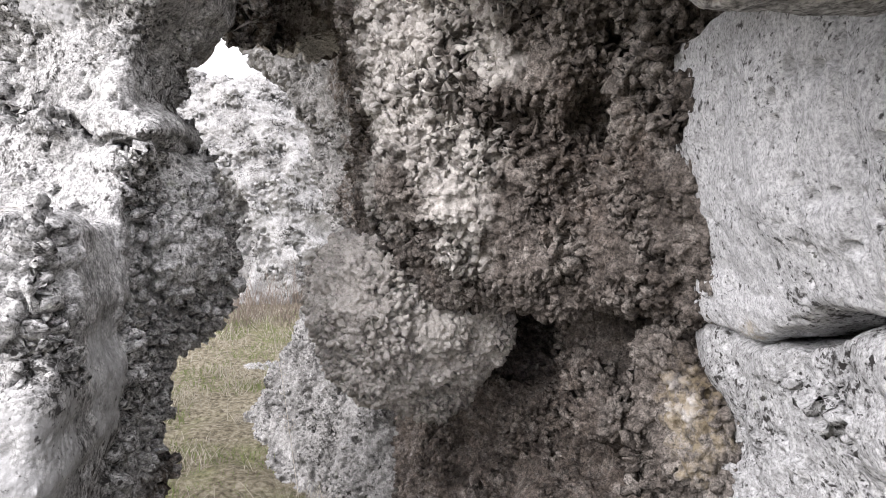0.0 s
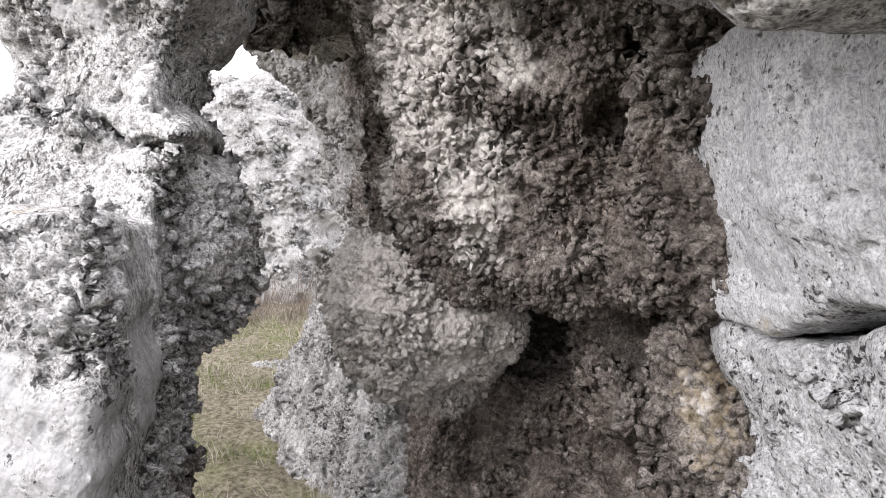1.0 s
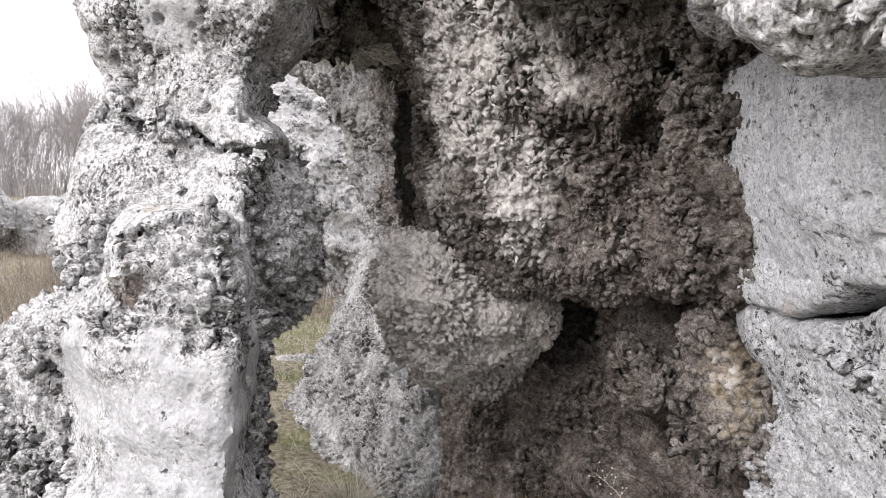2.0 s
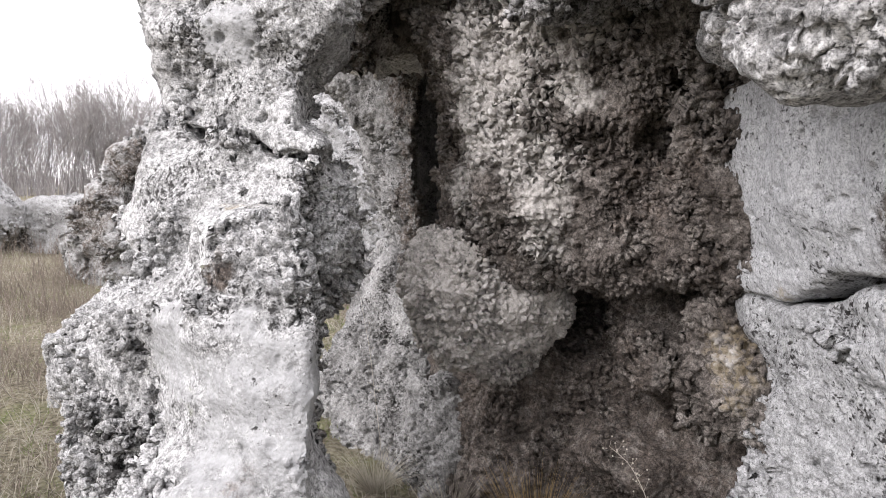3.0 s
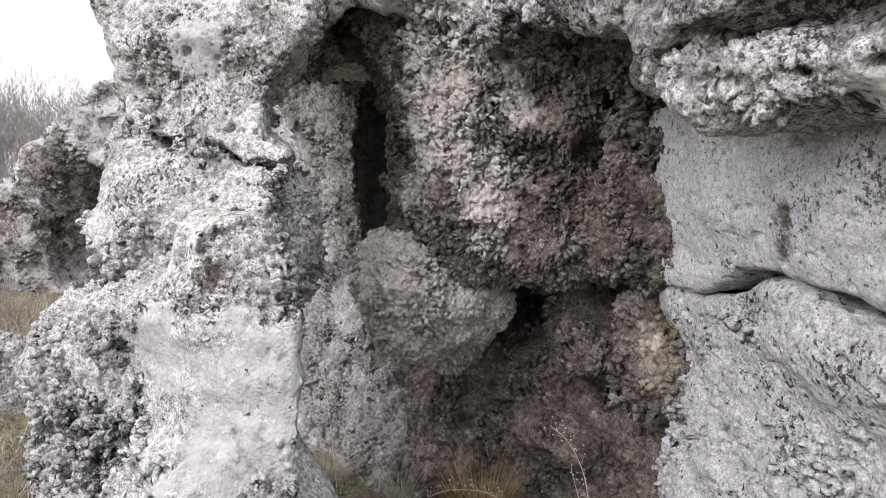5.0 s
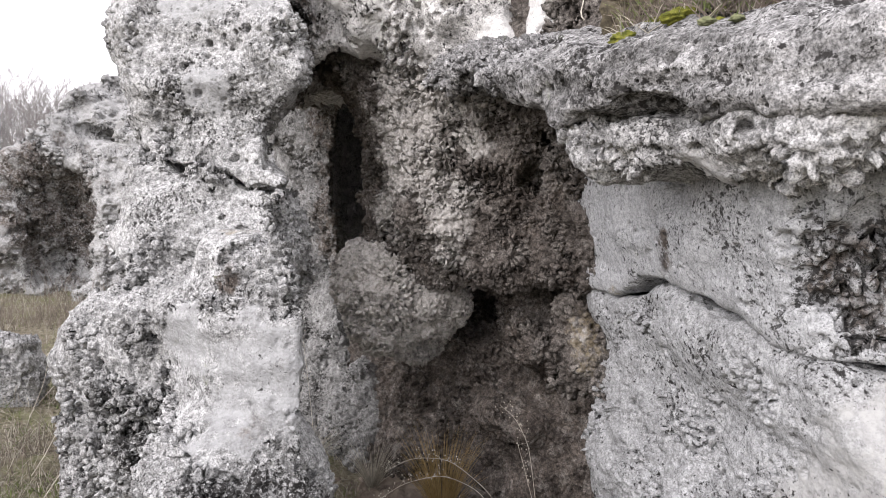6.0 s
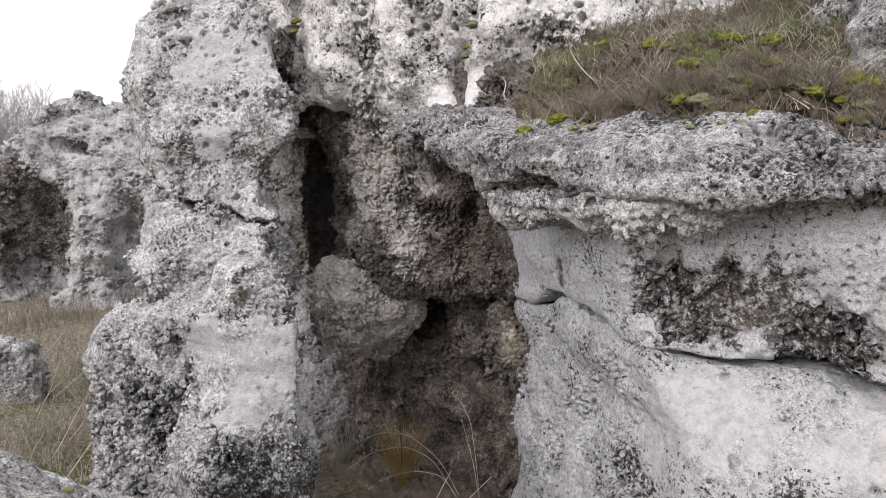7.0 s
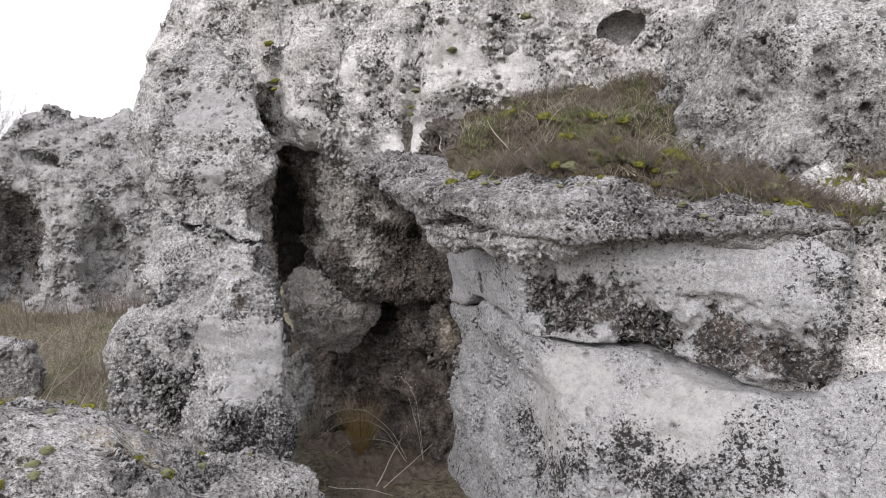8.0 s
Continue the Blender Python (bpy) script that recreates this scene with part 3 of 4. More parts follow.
# ---- the wall at the side of the niche ----
def crack_height(Y):
    return along(Y, (-1.0, 1.26), (-0.84, 1.225), (-0.72, 1.135), (-0.46, 1.133), (-0.31, 1.19), (-0.17, 1.25), (0.09, 1.238), (0.18, 1.24), (0.43, 1.30), (0.8, 1.345), (0.95, 1.335), (1.2, 1.245), (1.45, 1.25))


def right_end(X, Y, off):
    return 0.85 * X - 0.53 * Y - off


# the dark porous band along the crack
BAND = [(0.58 + 0.063 * k, 0.05 - 0.062 * k, 1.43 - 0.016 * k + 0.015 * math.sin(2.4 * k), 0.18 + 0.02 * math.sin(1.7 * k)) for k in range(14)]


def upper_slab_form(X, Y, Z):
    slab = meet(0.018, -X + along(Z, (1.2, 0.545), (1.35, 0.52), (1.5, 0.475), (1.7, 0.45), (2.1, 0.46)),
                -0.707 * (X + Y) + along(Z, (1.1, 0.500), (1.25, 0.490), (1.35, 0.475), (1.43, 0.455), (1.52, 0.435), (1.64, 0.43), (1.8, 0.47)), Y - 1.42, crack_height(Y) + 0.005 - Z, Z - 1.82, X - 2.4)
    slab = smax(slab, right_end(X, Y, 1.72), 0.16)
    drip = blob(X, Y, Z, (0.50, 0.09, 1.62), (0.04, 0.04, 0.13))
    return smin(slab, drip, 0.04)


def lower_slab_form(X, Y, Z):
    return meet(0.018, -X + along(Z, (0, 0.55), (0.6, 0.58), (1.0, 0.605), (1.15, 0.555), (1.25, 0.545)),
                -0.707 * (X + Y) + along(Z, (0, 0.20), (0.7, 0.28), (1.0, 0.39), (1.2, 0.49), (1.3, 0.53)), Y - 1.50,
                Z - crack_height(Y) + 0.005, right_end(X, Y, 1.95), X - 2.4)


wall = thing("rock_wall", "pale grey limestone wall split by a long crack")
rock("upper_slab", upper_slab_form, (0.3, -1.4, 0.9), (1.9, 1.5, 2.0), 0.022, WALL_STONE, "smooth bluish grey slab with small pits", 47, split=2, fine_box=lambda p: (p[:, 2] < 1.9) & (0.7 * (p[:, 0] + p[:, 1]) < 1.5) & (p[:, 0] < 1.75), rough=-0.02, knobs=0.026, knob_cell=0.032, sunk=((BAND, 0.045),), lumps=0.022, folds=0.012, strata=0.005, fine=0.0018, pits=0.018,
     pit_cell=0.036, pit_share=0.45, rough_at=(*BAND, (1.5, -0.8, 1.5, 0.2)), ochre_at=((0.5, 1.38, 1.4, 0.09), (0.52, 1.2, 1.26, 0.05)), earth_shade_at=(*((x, y, z, 0.9 * r) for x, y, z, r in BAND[1:]), (0.47, 0.70, 1.51, 0.035), (0.48, 0.71, 1.47, 0.045), (0.485, 0.725, 1.43, 0.04)), black_at=(*BAND, (1.5, -0.8, 1.5, 0.2)),
     cracks=((lambda v: np.where(v[:, 2] > 1.33, v[:, 1] - 0.83 - 0.06 * (v[:, 2] - 1.5), 1.0), 0.014, 0.02),), parent=wall)
rock("lower_slab", lower_slab_form, (0.2, -2.0, -0.15), (2.1, 1.6, 1.4), 0.024, BASE_STONE, "bulging white base with scattered pits", 53, split=2, fine_box=lambda p: (p[:, 2] > 0.35) & (0.7 * (p[:, 0] + p[:, 1]) < 1.45) & (p[:, 1] > -0.95), rough=0.12, lumps=0.03, strata=0.005, fine=0.0025, pits=0.035, knobs=0.013, knob_cell=0.028,
     pit_share=0.75, rough_at=((0.58, 1.15, 0.9, 0.28), (0.57, 1.1, 0.55, 0.3), (0.57, 0.8, 0.75, 0.28), (0.6, 1.35, 0.7, 0.2), (0.75, -0.3, 0.62, 0.25), (1.1, -0.65, 0.72, 0.2), (0.5, 0.3, 0.6, 0.35), (0.95, -0.5, 0.75, 0.25), (0.56, 0.65, 1.0, 0.1), (0.55, 0.4, 1.1, 0.12)),
     black_at=((0.62, 0.0, 0.62, 0.3), (0.56, 0.2, 0.72, 0.2), (0.7, -0.1, 0.45, 0.25), (0.9, -0.45, 0.76, 0.24), (1.1, -0.62, 0.8, 0.2), (0.5, 0.45, 0.75, 0.2)), smooth_at=((0.72, 0.0, 1.02, 0.25), (1.05, -0.4, 1.02, 0.25), (0.6, 0.1, 0.85, 0.2)), parent=wall)


# ---- the ledge, the cliff and the planted slope ----
def ledge_plan(X, Y, back):
    return meet(0.05, -0.994 * X - 0.112 * Y + 0.09 + back, -0.894 * X - 0.447 * Y + 0.25 + back, -0.508 * X - 0.861 * Y + 0.02 + back, right_end(X, Y, 1.71), Y - 1.9)


def ledge_step(Y):
    return along(Y, (0.55, 0.0), (0.75, 0.16), (1.2, 0.20), (1.8, 0.27))


def upper_lip_form(X, Y, Z):
    plan = ledge_plan(X, Y, 0.0 * Z)
    rim = along(Y, (-0.9, 1.83), (-0.5, 1.85), (-0.2, 1.875), (0.1, 1.895), (0.6, 1.965), (1.2, 2.05), (1.8, 2.12))
    return meet(0.03, plan, Z - rim - 0.55 * np.clip(-plan, 0, 0.28), 1.80 + 0.03 * np.sin(6 * Y) + along(Y, (0.55, 0.0), (0.85, 0.18), (1.2, 0.23), (1.8, 0.29)) - Z)


def lower_lip_form(X, Y, Z):
    low = along(X, (0, 1.73), (0.3, 1.665), (0.6, 1.69), (1.0, 1.76), (1.7, 1.74)) + ledge_step(Y)
    return meet(0.04, ledge_plan(X, Y, along(Z, (1.65, 0.11), (1.75, 0.085), (1.84, 0.12), (1.9, 0.16))), Z - 1.88, low - Z)


ledge = thing("rock_ledge", "overhanging grey pitted limestone ledge with moss on top")
rock("upper_lip", upper_lip_form, (-0.2, -1.3, 1.7), (1.85, 1.8, 2.2), 0.021, LEDGE_STONE, "grey weathered top layer of the ledge", 59, split=2, rough=0.3, knobs=0.014, knob_cell=0.034, strata=0.03,
     lumps=0.035, slack=-0.4, pits=0.05, pit_cell=0.042, pit_share=0.8, rough_at=((0.0, 1.45, 2.08, 0.28), (0.08, 1.15, 2.06, 0.25), (0.2, 1.3, 2.0, 0.25)), parent=ledge, fine_box=lambda p: (0.7 * p[:, 0] + 0.7 * p[:, 1] < 0.62) | ((p[:, 1] > 0.8) & (p[:, 0] < 0.4)))
rock("lower_lip", lower_lip_form, (-0.2, -1.3, 1.5), (1.85, 1.3, 2.0), 0.021, LIP_STONE, "spongy rough underside of the ledge", 61, split=2, rough=0.45, knobs=0.011, knob_cell=0.03, strata=0.03,
     lumps=0.055, pits=0.05, pit_cell=0.045, pit_share=0.85, fine_box=lambda p: 0.7 * p[:, 0] + 0.7 * p[:, 1] < 0.72, slack=-0.7, smooth_at=((0.28, 0.25, 1.64, 0.09), (0.5, 0.0, 1.64, 0.09)),
     pale_at=((0.3, 0.26, 1.66, 0.07), (0.52, -0.08, 1.68, 0.06)), parent=ledge)


def cliff_form(X, Y, Z):
    low = along(Y, (1.6, 2.42), (2.05, 2.36), (2.5, 2.12), (3.0, 2.12), (3.7, 2.15)) - 0.75 * np.clip(X + 0.3, 0, 0.5) + 1.2 * np.clip(-0.74 - X, 0, 0.5) + 0.6 * np.clip(X + 0.62, 0, 0.34) * np.clip((Y - 2.5) * 3, 0, 1)
    body = meet(0.10, -0.68 * X - 0.73 * Y + along(X, (-1, 1.24), (0.4, 1.26), (1.1, 1.52), (1.6, 1.5)) + 0.22 * np.maximum(Z - 2.8, 0),
                -X - along(Z, (2.2, 1.2), (3.1, 1.5), (3.55, 1.15), (4.2, 0.3)), low - Z,
                Y - 3.7, Z - 4.1, X - 3.2)
    den = blob(X, Y, Z, (1.46, 0.86, 2.97), (0.15, 0.2, 0.085), -40)
    bulges = smin(blob(X, Y, Z, (-0.30, 2.12, 2.78), (0.36, 0.28, 0.42), -45), blob(X, Y, Z, (0.08, 1.80, 2.62), (0.20, 0.2, 0.5), -45), 0.02)
    bulges = smin(bulges, blob(X, Y, Z, (0.55, 1.42, 2.95), (0.32, 0.2, 0.6), -35), 0.02)
    roof = blob(X, Y, Z, (-0.32, 2.72, 2.3), (0.38, 0.52, 0.34))
    return smax(smax(smin(body, bulges, 0.05), -den, 0.03), -roof, 0.05)


def shoulder_form(X, Y, Z):
    return meet(0.15, blob(X, Y, Z, (2.27, 0.08, 2.3), (0.90, 0.95, 1.0)), right_end(X, Y, 2.6) - 0.0 * Z)


cliff = thing("cliff", "tall pale limestone cliff riddled with dark pits", "cliff")
# dark zones stand in for shade on the ceiling and in the den
rock("cliff_face", cliff_form, (-1.7, 0.2, 1.5), (3.1, 3.75, 4.2), 0.033, CLIFF_STONE, "", 67, split=2, folds=0.09, strata=0.02, fine_box=lambda p: (0.68 * p[:, 0] + 0.73 * p[:, 1] < 1.75) & (p[:, 2] < 3.6), rough=0.42,
     earth_shade_at=((-0.6, 2.7, 2.2, 0.6), (1.46, 0.9, 2.95, 0.22)), cracks=((lambda v: v[:, 0] - 0.24 - 0.1 * (v[:, 2] - 2.5), 0.03, 0.08), (lambda v: v[:, 0] + 0.62 - 0.2 * (v[:, 2] - 2.6), 0.05, 0.08)), knobs=0.02, knob_cell=0.04, pits=0.06, pit_cell=0.065, pit_share=0.75, lumps=0.06,
     smooth_at=((0.25, 1.5, 2.3, 0.16), (-0.35, 2.0, 2.45, 0.22), (0.45, 1.3, 2.8, 0.25), (0.9, 1.2, 2.75, 0.16), (-0.1, 1.75, 2.75, 0.12)), parent=cliff)
rock("shoulder", shoulder_form, (1.3, -1.1, 1.5), (3.1, 1.4, 3.4), 0.026, BOULDER_STONE, "", 69, folds=0.08, rough=0.3, knobs=0.02, pits=0.06, pit_cell=0.07, lumps=0.06, parent=cliff)


def flank_form(X, Y, Z):
    return meet(0.1, -0.707 * (X + Y) + 0.62, right_end(X, Y, 2.6), Z - 2.05, 0.7 - Z, X - 3.0, 1.2 - X)


rock("flank", flank_form, (1.15, -1.5, 0.6), (2.8, 0.6, 2.15), 0.03, CLIFF_STONE, "", 70, rough=0.4, pits=0.04, lumps=0.06, parent=cliff)


def slope_form(X, Y, Z):
    s = 0.7 * X + 0.7 * Y
    d = 0.7 * (X - Y)
    return meet(0.05, Z - 1.76 - 0.56 * s - along(d, (-0.6, 0.0), (-0.05, 0.0), (0.5, 0.06), (0.8, 0.0), (1.2, -0.15)), 0.54 - s, s - 1.9, 1.88 - Z, 0.17 + 0.55 * (Y - 0.5) - X, X - 2.2)


rock("planted_slope", slope_form, (0.0, -1.2, 1.8), (2.2, 1.9, 2.75), 0.03, EARTH,
     "earth slope with moss and dry grass above the ledge", 71, rough=0.9, lumps=0.06, pits=0, category="slope", kind="structure")


# ---- loose and far rocks ----
def boulder_form(X, Y, Z):
    return smin(blob(X, Y, Z, (-1.80, -0.20, 0.42), (1.0, 0.75, 0.76), -10), blob(X, Y, Z, (-0.90, 0.02, 0.38), (0.42, 0.42, 0.46)), 0.12)


rock("boulder", boulder_form, (-2.9, -1.2, -0.15), (-0.4, 0.7, 1.3), 0.022, BOULDER_STONE,
     "low lichen-covered limestone boulder in the grass", 73, rough=0.45, ochre_at=((-1.3, -0.3, 1.0, 0.15), (-1.6, -0.5, 1.0, 0.12)))


def mound_form(X, Y, Z):
    a = blob(X, Y, Z, (-2.55, 10.3, 0.6), (1.9, 1.9, 2.72))
    b = smax(blob(X, Y, Z, (-4.3, 10.2, 1.3), (1.7, 1.3, 2.0)), -0.803 * X + 0.596 * Z - 4.98, 0.08)
    c = blob(X, Y, Z, (-2.95, 9.4, 0.5), (0.75, 0.95, 1.9))
    d = blob(X, Y, Z, (-3.5, 10.2, 3.12), (0.24, 0.22, 0.26))
    e = blob(X, Y, Z, (-2.9, 9.1, 0.1), (1.2, 0.9, 0.5))
    shape = smin(smin(smin(a, b, 0.25), smin(c, e, 0.2), 0.2), d, 0.05)
    hollow = blob(X, Y, Z, (-3.95, 8.9, 1.05), (0.55, 0.75, 1.0))
    slot = blob(X, Y, Z, (-3.45, 9.2, 2.42), (0.35, 0.5, 0.10), 0, -20)
    niche = blob(X, Y, Z, (-2.6, 8.5, 1.0), (0.34, 0.5, 0.75))
    return smax(smax(smax(shape, -hollow, 0.1), -slot, 0.05), -niche, 0.06)


rock("far_rock_mound", mound_form, (-5.8, 7.9, -0.15), (-0.6, 12.2, 3.7), 0.05, FAR_STONE,
     "large rounded grey limestone outcrop with a brown hollow", 79, rough=0.55, lumps=0.07, knobs=0.03, knob_cell=0.07, folds=0.16, strata=0.02, pits=0.07, split=2, fine_box=((-5.9, 7.9, 0.2), (-0.6, 10.6, 3.7)), pit_cell=0.12,
     earth_shade_at=((-3.85, 9.4, 1.3, 0.95), (-4.8, 9.3, 1.2, 0.75), (-4.3, 9.0, 1.9, 0.45)))


def outcrop_form(X, Y, Z):
    block = meet(0.1, 11.75 - Y + 0.12 * Z, Y - 13.1, (X + 6.57 - 0.37 * (1.48 - Z)) * 0.94, -X - 8.2, Z - 1.46 - 0.08 * (X + 7.0))
    knob = blob(X, Y, Z, (-8.35, 11.6, 1.15), (0.88, 0.75, 0.8))
    return smin(block, knob, 0.06)


rock("distant_outcrop", outcrop_form, (-9.5, 10.6, -0.15), (-5.7, 13.5, 2.2), 0.06, FAR_STONE,
     "blocky grey limestone outcrop in brush near the thicket", 83, split=2, rough=0.4, lumps=0.06, folds=0.1, strata=0.03, knobs=0.03, knob_cell=0.09, pits=0.05, pit_cell=0.15,
     earth_shade_at=((-7.65, 11.7, 0.6, 0.4), (-8.2, 11.1, 0.5, 0.5)))
rock("stone", lambda X, Y, Z: meet(0.05, 4.0 - Y + 0.15 * (X + 2.9), Y - 4.4, X + 2.5 + 0.12 * Z, -X - 2.9, Z - 0.58 + 0.12 * (X + 2.6)), (-3.1, 3.85, -0.1), (-2.4, 4.5, 0.7), 0.022, GREY_STONE,
     "upright grey stone standing in dry grass", 87, lumps=0.03)
rock("stone", lambda X, Y, Z: blob(X, Y, Z, (-1.45, 5.6, 0.06), (0.2, 0.12, 0.10)), (-1.8, 5.3, -0.1), (-1.1, 5.9, 0.3), 0.02, GREY_STONE,
     "small flat grey stone lying in grass", 89, lumps=0.02)


# ---- the ground ----
def ground_height(x, y):
    far = np.hypot(x, y)
    return 0.02 + 0.04 * np.sin(1.3 * x + 0.7 * y) * np.cos(0.9 * y) + np.interp(far, [3, 10, 28, 80, 900], [0, 0.2, 1.45, 2.0, 2.0])


rings = np.concatenate([np.arange(0.0, 6, 0.07), np.geomspace(6.0, 900, 90)])
turns = np.linspace(0, 2 * np.pi, 301)[:-1]
gx, gy = np.outer(rings, np.cos(turns)) - 0.3, np.outer(rings, np.sin(turns)) + 2.0
gz = ground_height(gx, gy)
gi = np.arange(len(rings) * len(turns)).reshape(len(rings), len(turns))
gq = np.stack([gi[:-1], gi[1:], np.roll(gi, -1, 1)[1:], np.roll(gi, -1, 1)[:-1]], -1).reshape(-1, 4)
gv = np.stack([gx, gy, gz], -1).reshape(-1, 3)
gv[:, 2] += 0.03 * fbm(gv, 0.3, 5, 4, 0.6) * (np.hypot(gv[:, 0], gv[:, 1]) < 30)
tagged(new("ground", to_mesh("ground", gv, gq, TURF)), "dry grassy ground with bare earth patches", "ground", kind="structure")


def floor_form(X, Y, Z):
    return blob(X, Y, Z, (0.15, 1.9, -0.12), (0.75, 1.25, 0.17), 20)


rock("niche_floor", floor_form, (-0.7, 0.5, -0.1), (1.0, 3.2, 0.12), 0.026, SOIL, "bare brown soil on the niche floor", 97, lumps=0.03, rough=0.7, knobs=0.010,
     pits=0, category="soil", kind="structure")


# ---- plants ----
rng = np.random.default_rng(7)


def tubes(lines, radii, sides=3):
    """Thin tapering tubes along polylines (N, K, 3) with radii (N, K)."""
    n, k, _ = lines.shape
    d = np.gradient(lines, axis=1)
    d /= np.maximum(np.linalg.norm(d, axis=2, keepdims=True), 1e-9)
    ref = np.where(np.abs(d[..., 2:3]) > 0.8, np.array((1.0, 0, 0)), np.array((0, 0, 1.0)))
    u = np.cross(d, ref)
    u /= np.maximum(np.linalg.norm(u, axis=2, keepdims=True), 1e-9)
    w = np.cross(d, u)
    ring = [lines + radii[..., None] * (math.cos(a) * u + math.sin(a) * w) for a in np.arange(sides) * 2 * math.pi / sides]
    v = np.stack(ring, 2).reshape(-1, 3)
    idx = np.arange(n * k * sides).reshape(n, k, sides)
    nxt = np.roll(idx, -1, 2)
    q = np.stack([idx[:, :-1], nxt[:, :-1], nxt[:, 1:], idx[:, 1:]], -1).reshape(-1, 4)
    return v, q


def blades(base, tip, sag, width, steps=5):
    """Bent grass blades or stems from base to tip; sag lifts the middle."""
    t = np.linspace(0, 1, steps)[None, :, None]
    mid = 0.5 * (base + tip) + sag
    lines = (1 - t) ** 2 * base[:, None] + 2 * t * (1 - t) * mid[:, None] + t ** 2 * tip[:, None]
    radii = width[:, None] * (1 - 0.85 * t[..., 0])
    return tubes(lines, radii)


class Heights:
    """The upper surface of some meshes, on a fine raster."""

    def __init__(self, names, cell=0.035):
        v = np.concatenate([SURFACES[n] for n in names])
        self.cell, self.low = cell, v[:, :2].min(0)
        ij = ((v[:, :2] - self.low) / cell).astype(int)
        self.z = np.full(ij.max(0) + 1, -9.0)
        np.maximum.at(self.z, (ij[:, 0], ij[:, 1]), v[:, 2])

    def at(self, x, y):
        i = np.clip(((x - self.low[0]) / self.cell).astype(int), 0, self.z.shape[0] - 1)
        j = np.clip(((y - self.low[1]) / self.cell).astype(int), 0, self.z.shape[1] - 1)
        return self.z[i, j]


def sward(name, xy, z, length, spread, width, material, label, category="grass"):
    n = len(xy)
    base = np.column_stack([xy, z - 0.01])
    a = rng.uniform(0, 2 * np.pi, n)
    lie = spread * length * rng.uniform(0.2, 1.0, n)
    tip = base + np.column_stack([lie * np.cos(a), lie * np.sin(a), length * rng.uniform(0.25, 1.0, n)])
    sag = np.column_stack([0.3 * lie * rng.uniform(-1, 1, n), 0.3 * lie * rng.uniform(-1, 1, n), 0.3 * length])
    v, q = blades(base, tip, sag, width * rng.uniform(0.6, 1.3, n), 4)
    return tagged(new(name, to_mesh(name, v, q, material)), label, category, kind="stuff")


def scatter(n, x0, x1, y0, y1, clump=0.3, level=0.0, seed=3):
    """Random places in a rectangle, thinned into clumps."""
    p = rng.uniform((x0, y0), (x1, y1), (n, 2))
    keep = fbm(np.column_stack([p, np.zeros(n)]), clump, seed, 2) > level + rng.uniform(-0.4, 0.4, n)
    return p[keep]


for name, n, box, length, width, mat, level, seed, label in (
        ("dry_grass", 13000, (-2.6, -0.35, 2.3, 8.0), 0.10, 0.0026, STRAW, 0.0, 3, "short straw-coloured dry grass behind the arch"),
        ("green_grass", 14000, (-2.6, -0.35, 2.2, 8.0), 0.06, 0.0028, GREEN, -0.05, 4, "short green grass growing through dead stems"),
        ("dry_grass", 15000, (-9.0, -1.7, 1.0, 12.0), 0.20, 0.0028, STRAW, 0.0, 5, "matted dry grass round the far rocks"),
        ("green_grass", 3500, (-6.0, -1.8, 0.6, 9.0), 0.08, 0.003, GREEN, 0.15, 6, "low green grass beside the pillar"),
        ("dead_stems", 5000, (-0.7, 0.9, 1.0, 3.0), 0.07, 0.0012, TWIG, 0.1, 8, "fine dead stems littering the niche floor"),
):
    p = scatter(n, *box, level=level, seed=seed)
    sward(name, p, ground_height(p[:, 0], p[:, 1]) + (0.02 if name == "dead_stems" else 0), length * rng.uniform(0.5, 1.5, len(p)), 0.9, width, mat, label)

# far brush at the foot of the outcrops
p = scatter(9000, -9.5, -1.2, 7.0, 12.5, 0.8, 0.05, 12)
sward("dead_brush", p, ground_height(p[:, 0], p[:, 1]), rng.uniform(0.25, 0.75, len(p)), 0.5, 0.004, TWIG, "brown leafless brush round the outcrops", "brush")
p = scatter(7000, -5.5, -1.95, 2.6, 8.0, 0.5, 0.0, 16)
sward("dead_brush", p, ground_height(p[:, 0], p[:, 1]), rng.uniform(0.12, 0.45, len(p)), 0.7, 0.0026, TWIG, "tangled brown dead brush beside the pillar", "brush")
p = scatter(6000, -40, -4, 15, 30, 1.5, -0.1, 14)
sward("tall_dry_grass", p, ground_height(p[:, 0], p[:, 1]), rng.uniform(0.3, 0.7, len(p)), 0.4, 0.012, STRAW, "pale tall dry grass below the thicket", "grass")

p = scatter(9500, -42, -6, 23, 34, 1.5, -0.6, 15)
sward("dead_brush", p, ground_height(p[:, 0], p[:, 1]), rng.uniform(0.9, 2.7, len(p)), 0.4, 0.014, BARK, "grey leafless undergrowth of the thicket", "brush")

top = Heights(["planted_slope", "upper_lip"])


def on_slope(n, level, seed, low=0.47, high=1.75):
    p = scatter(n, 0.15, 2.1, -0.9, 1.7, 0.22, level, seed)
    s = 0.7 * p[:, 0] + 0.7 * p[:, 1]
    return p[(s > low) & (s < high) & (p[:, 0] > 0.2 + 0.55 * (p[:, 1] - 0.5))]


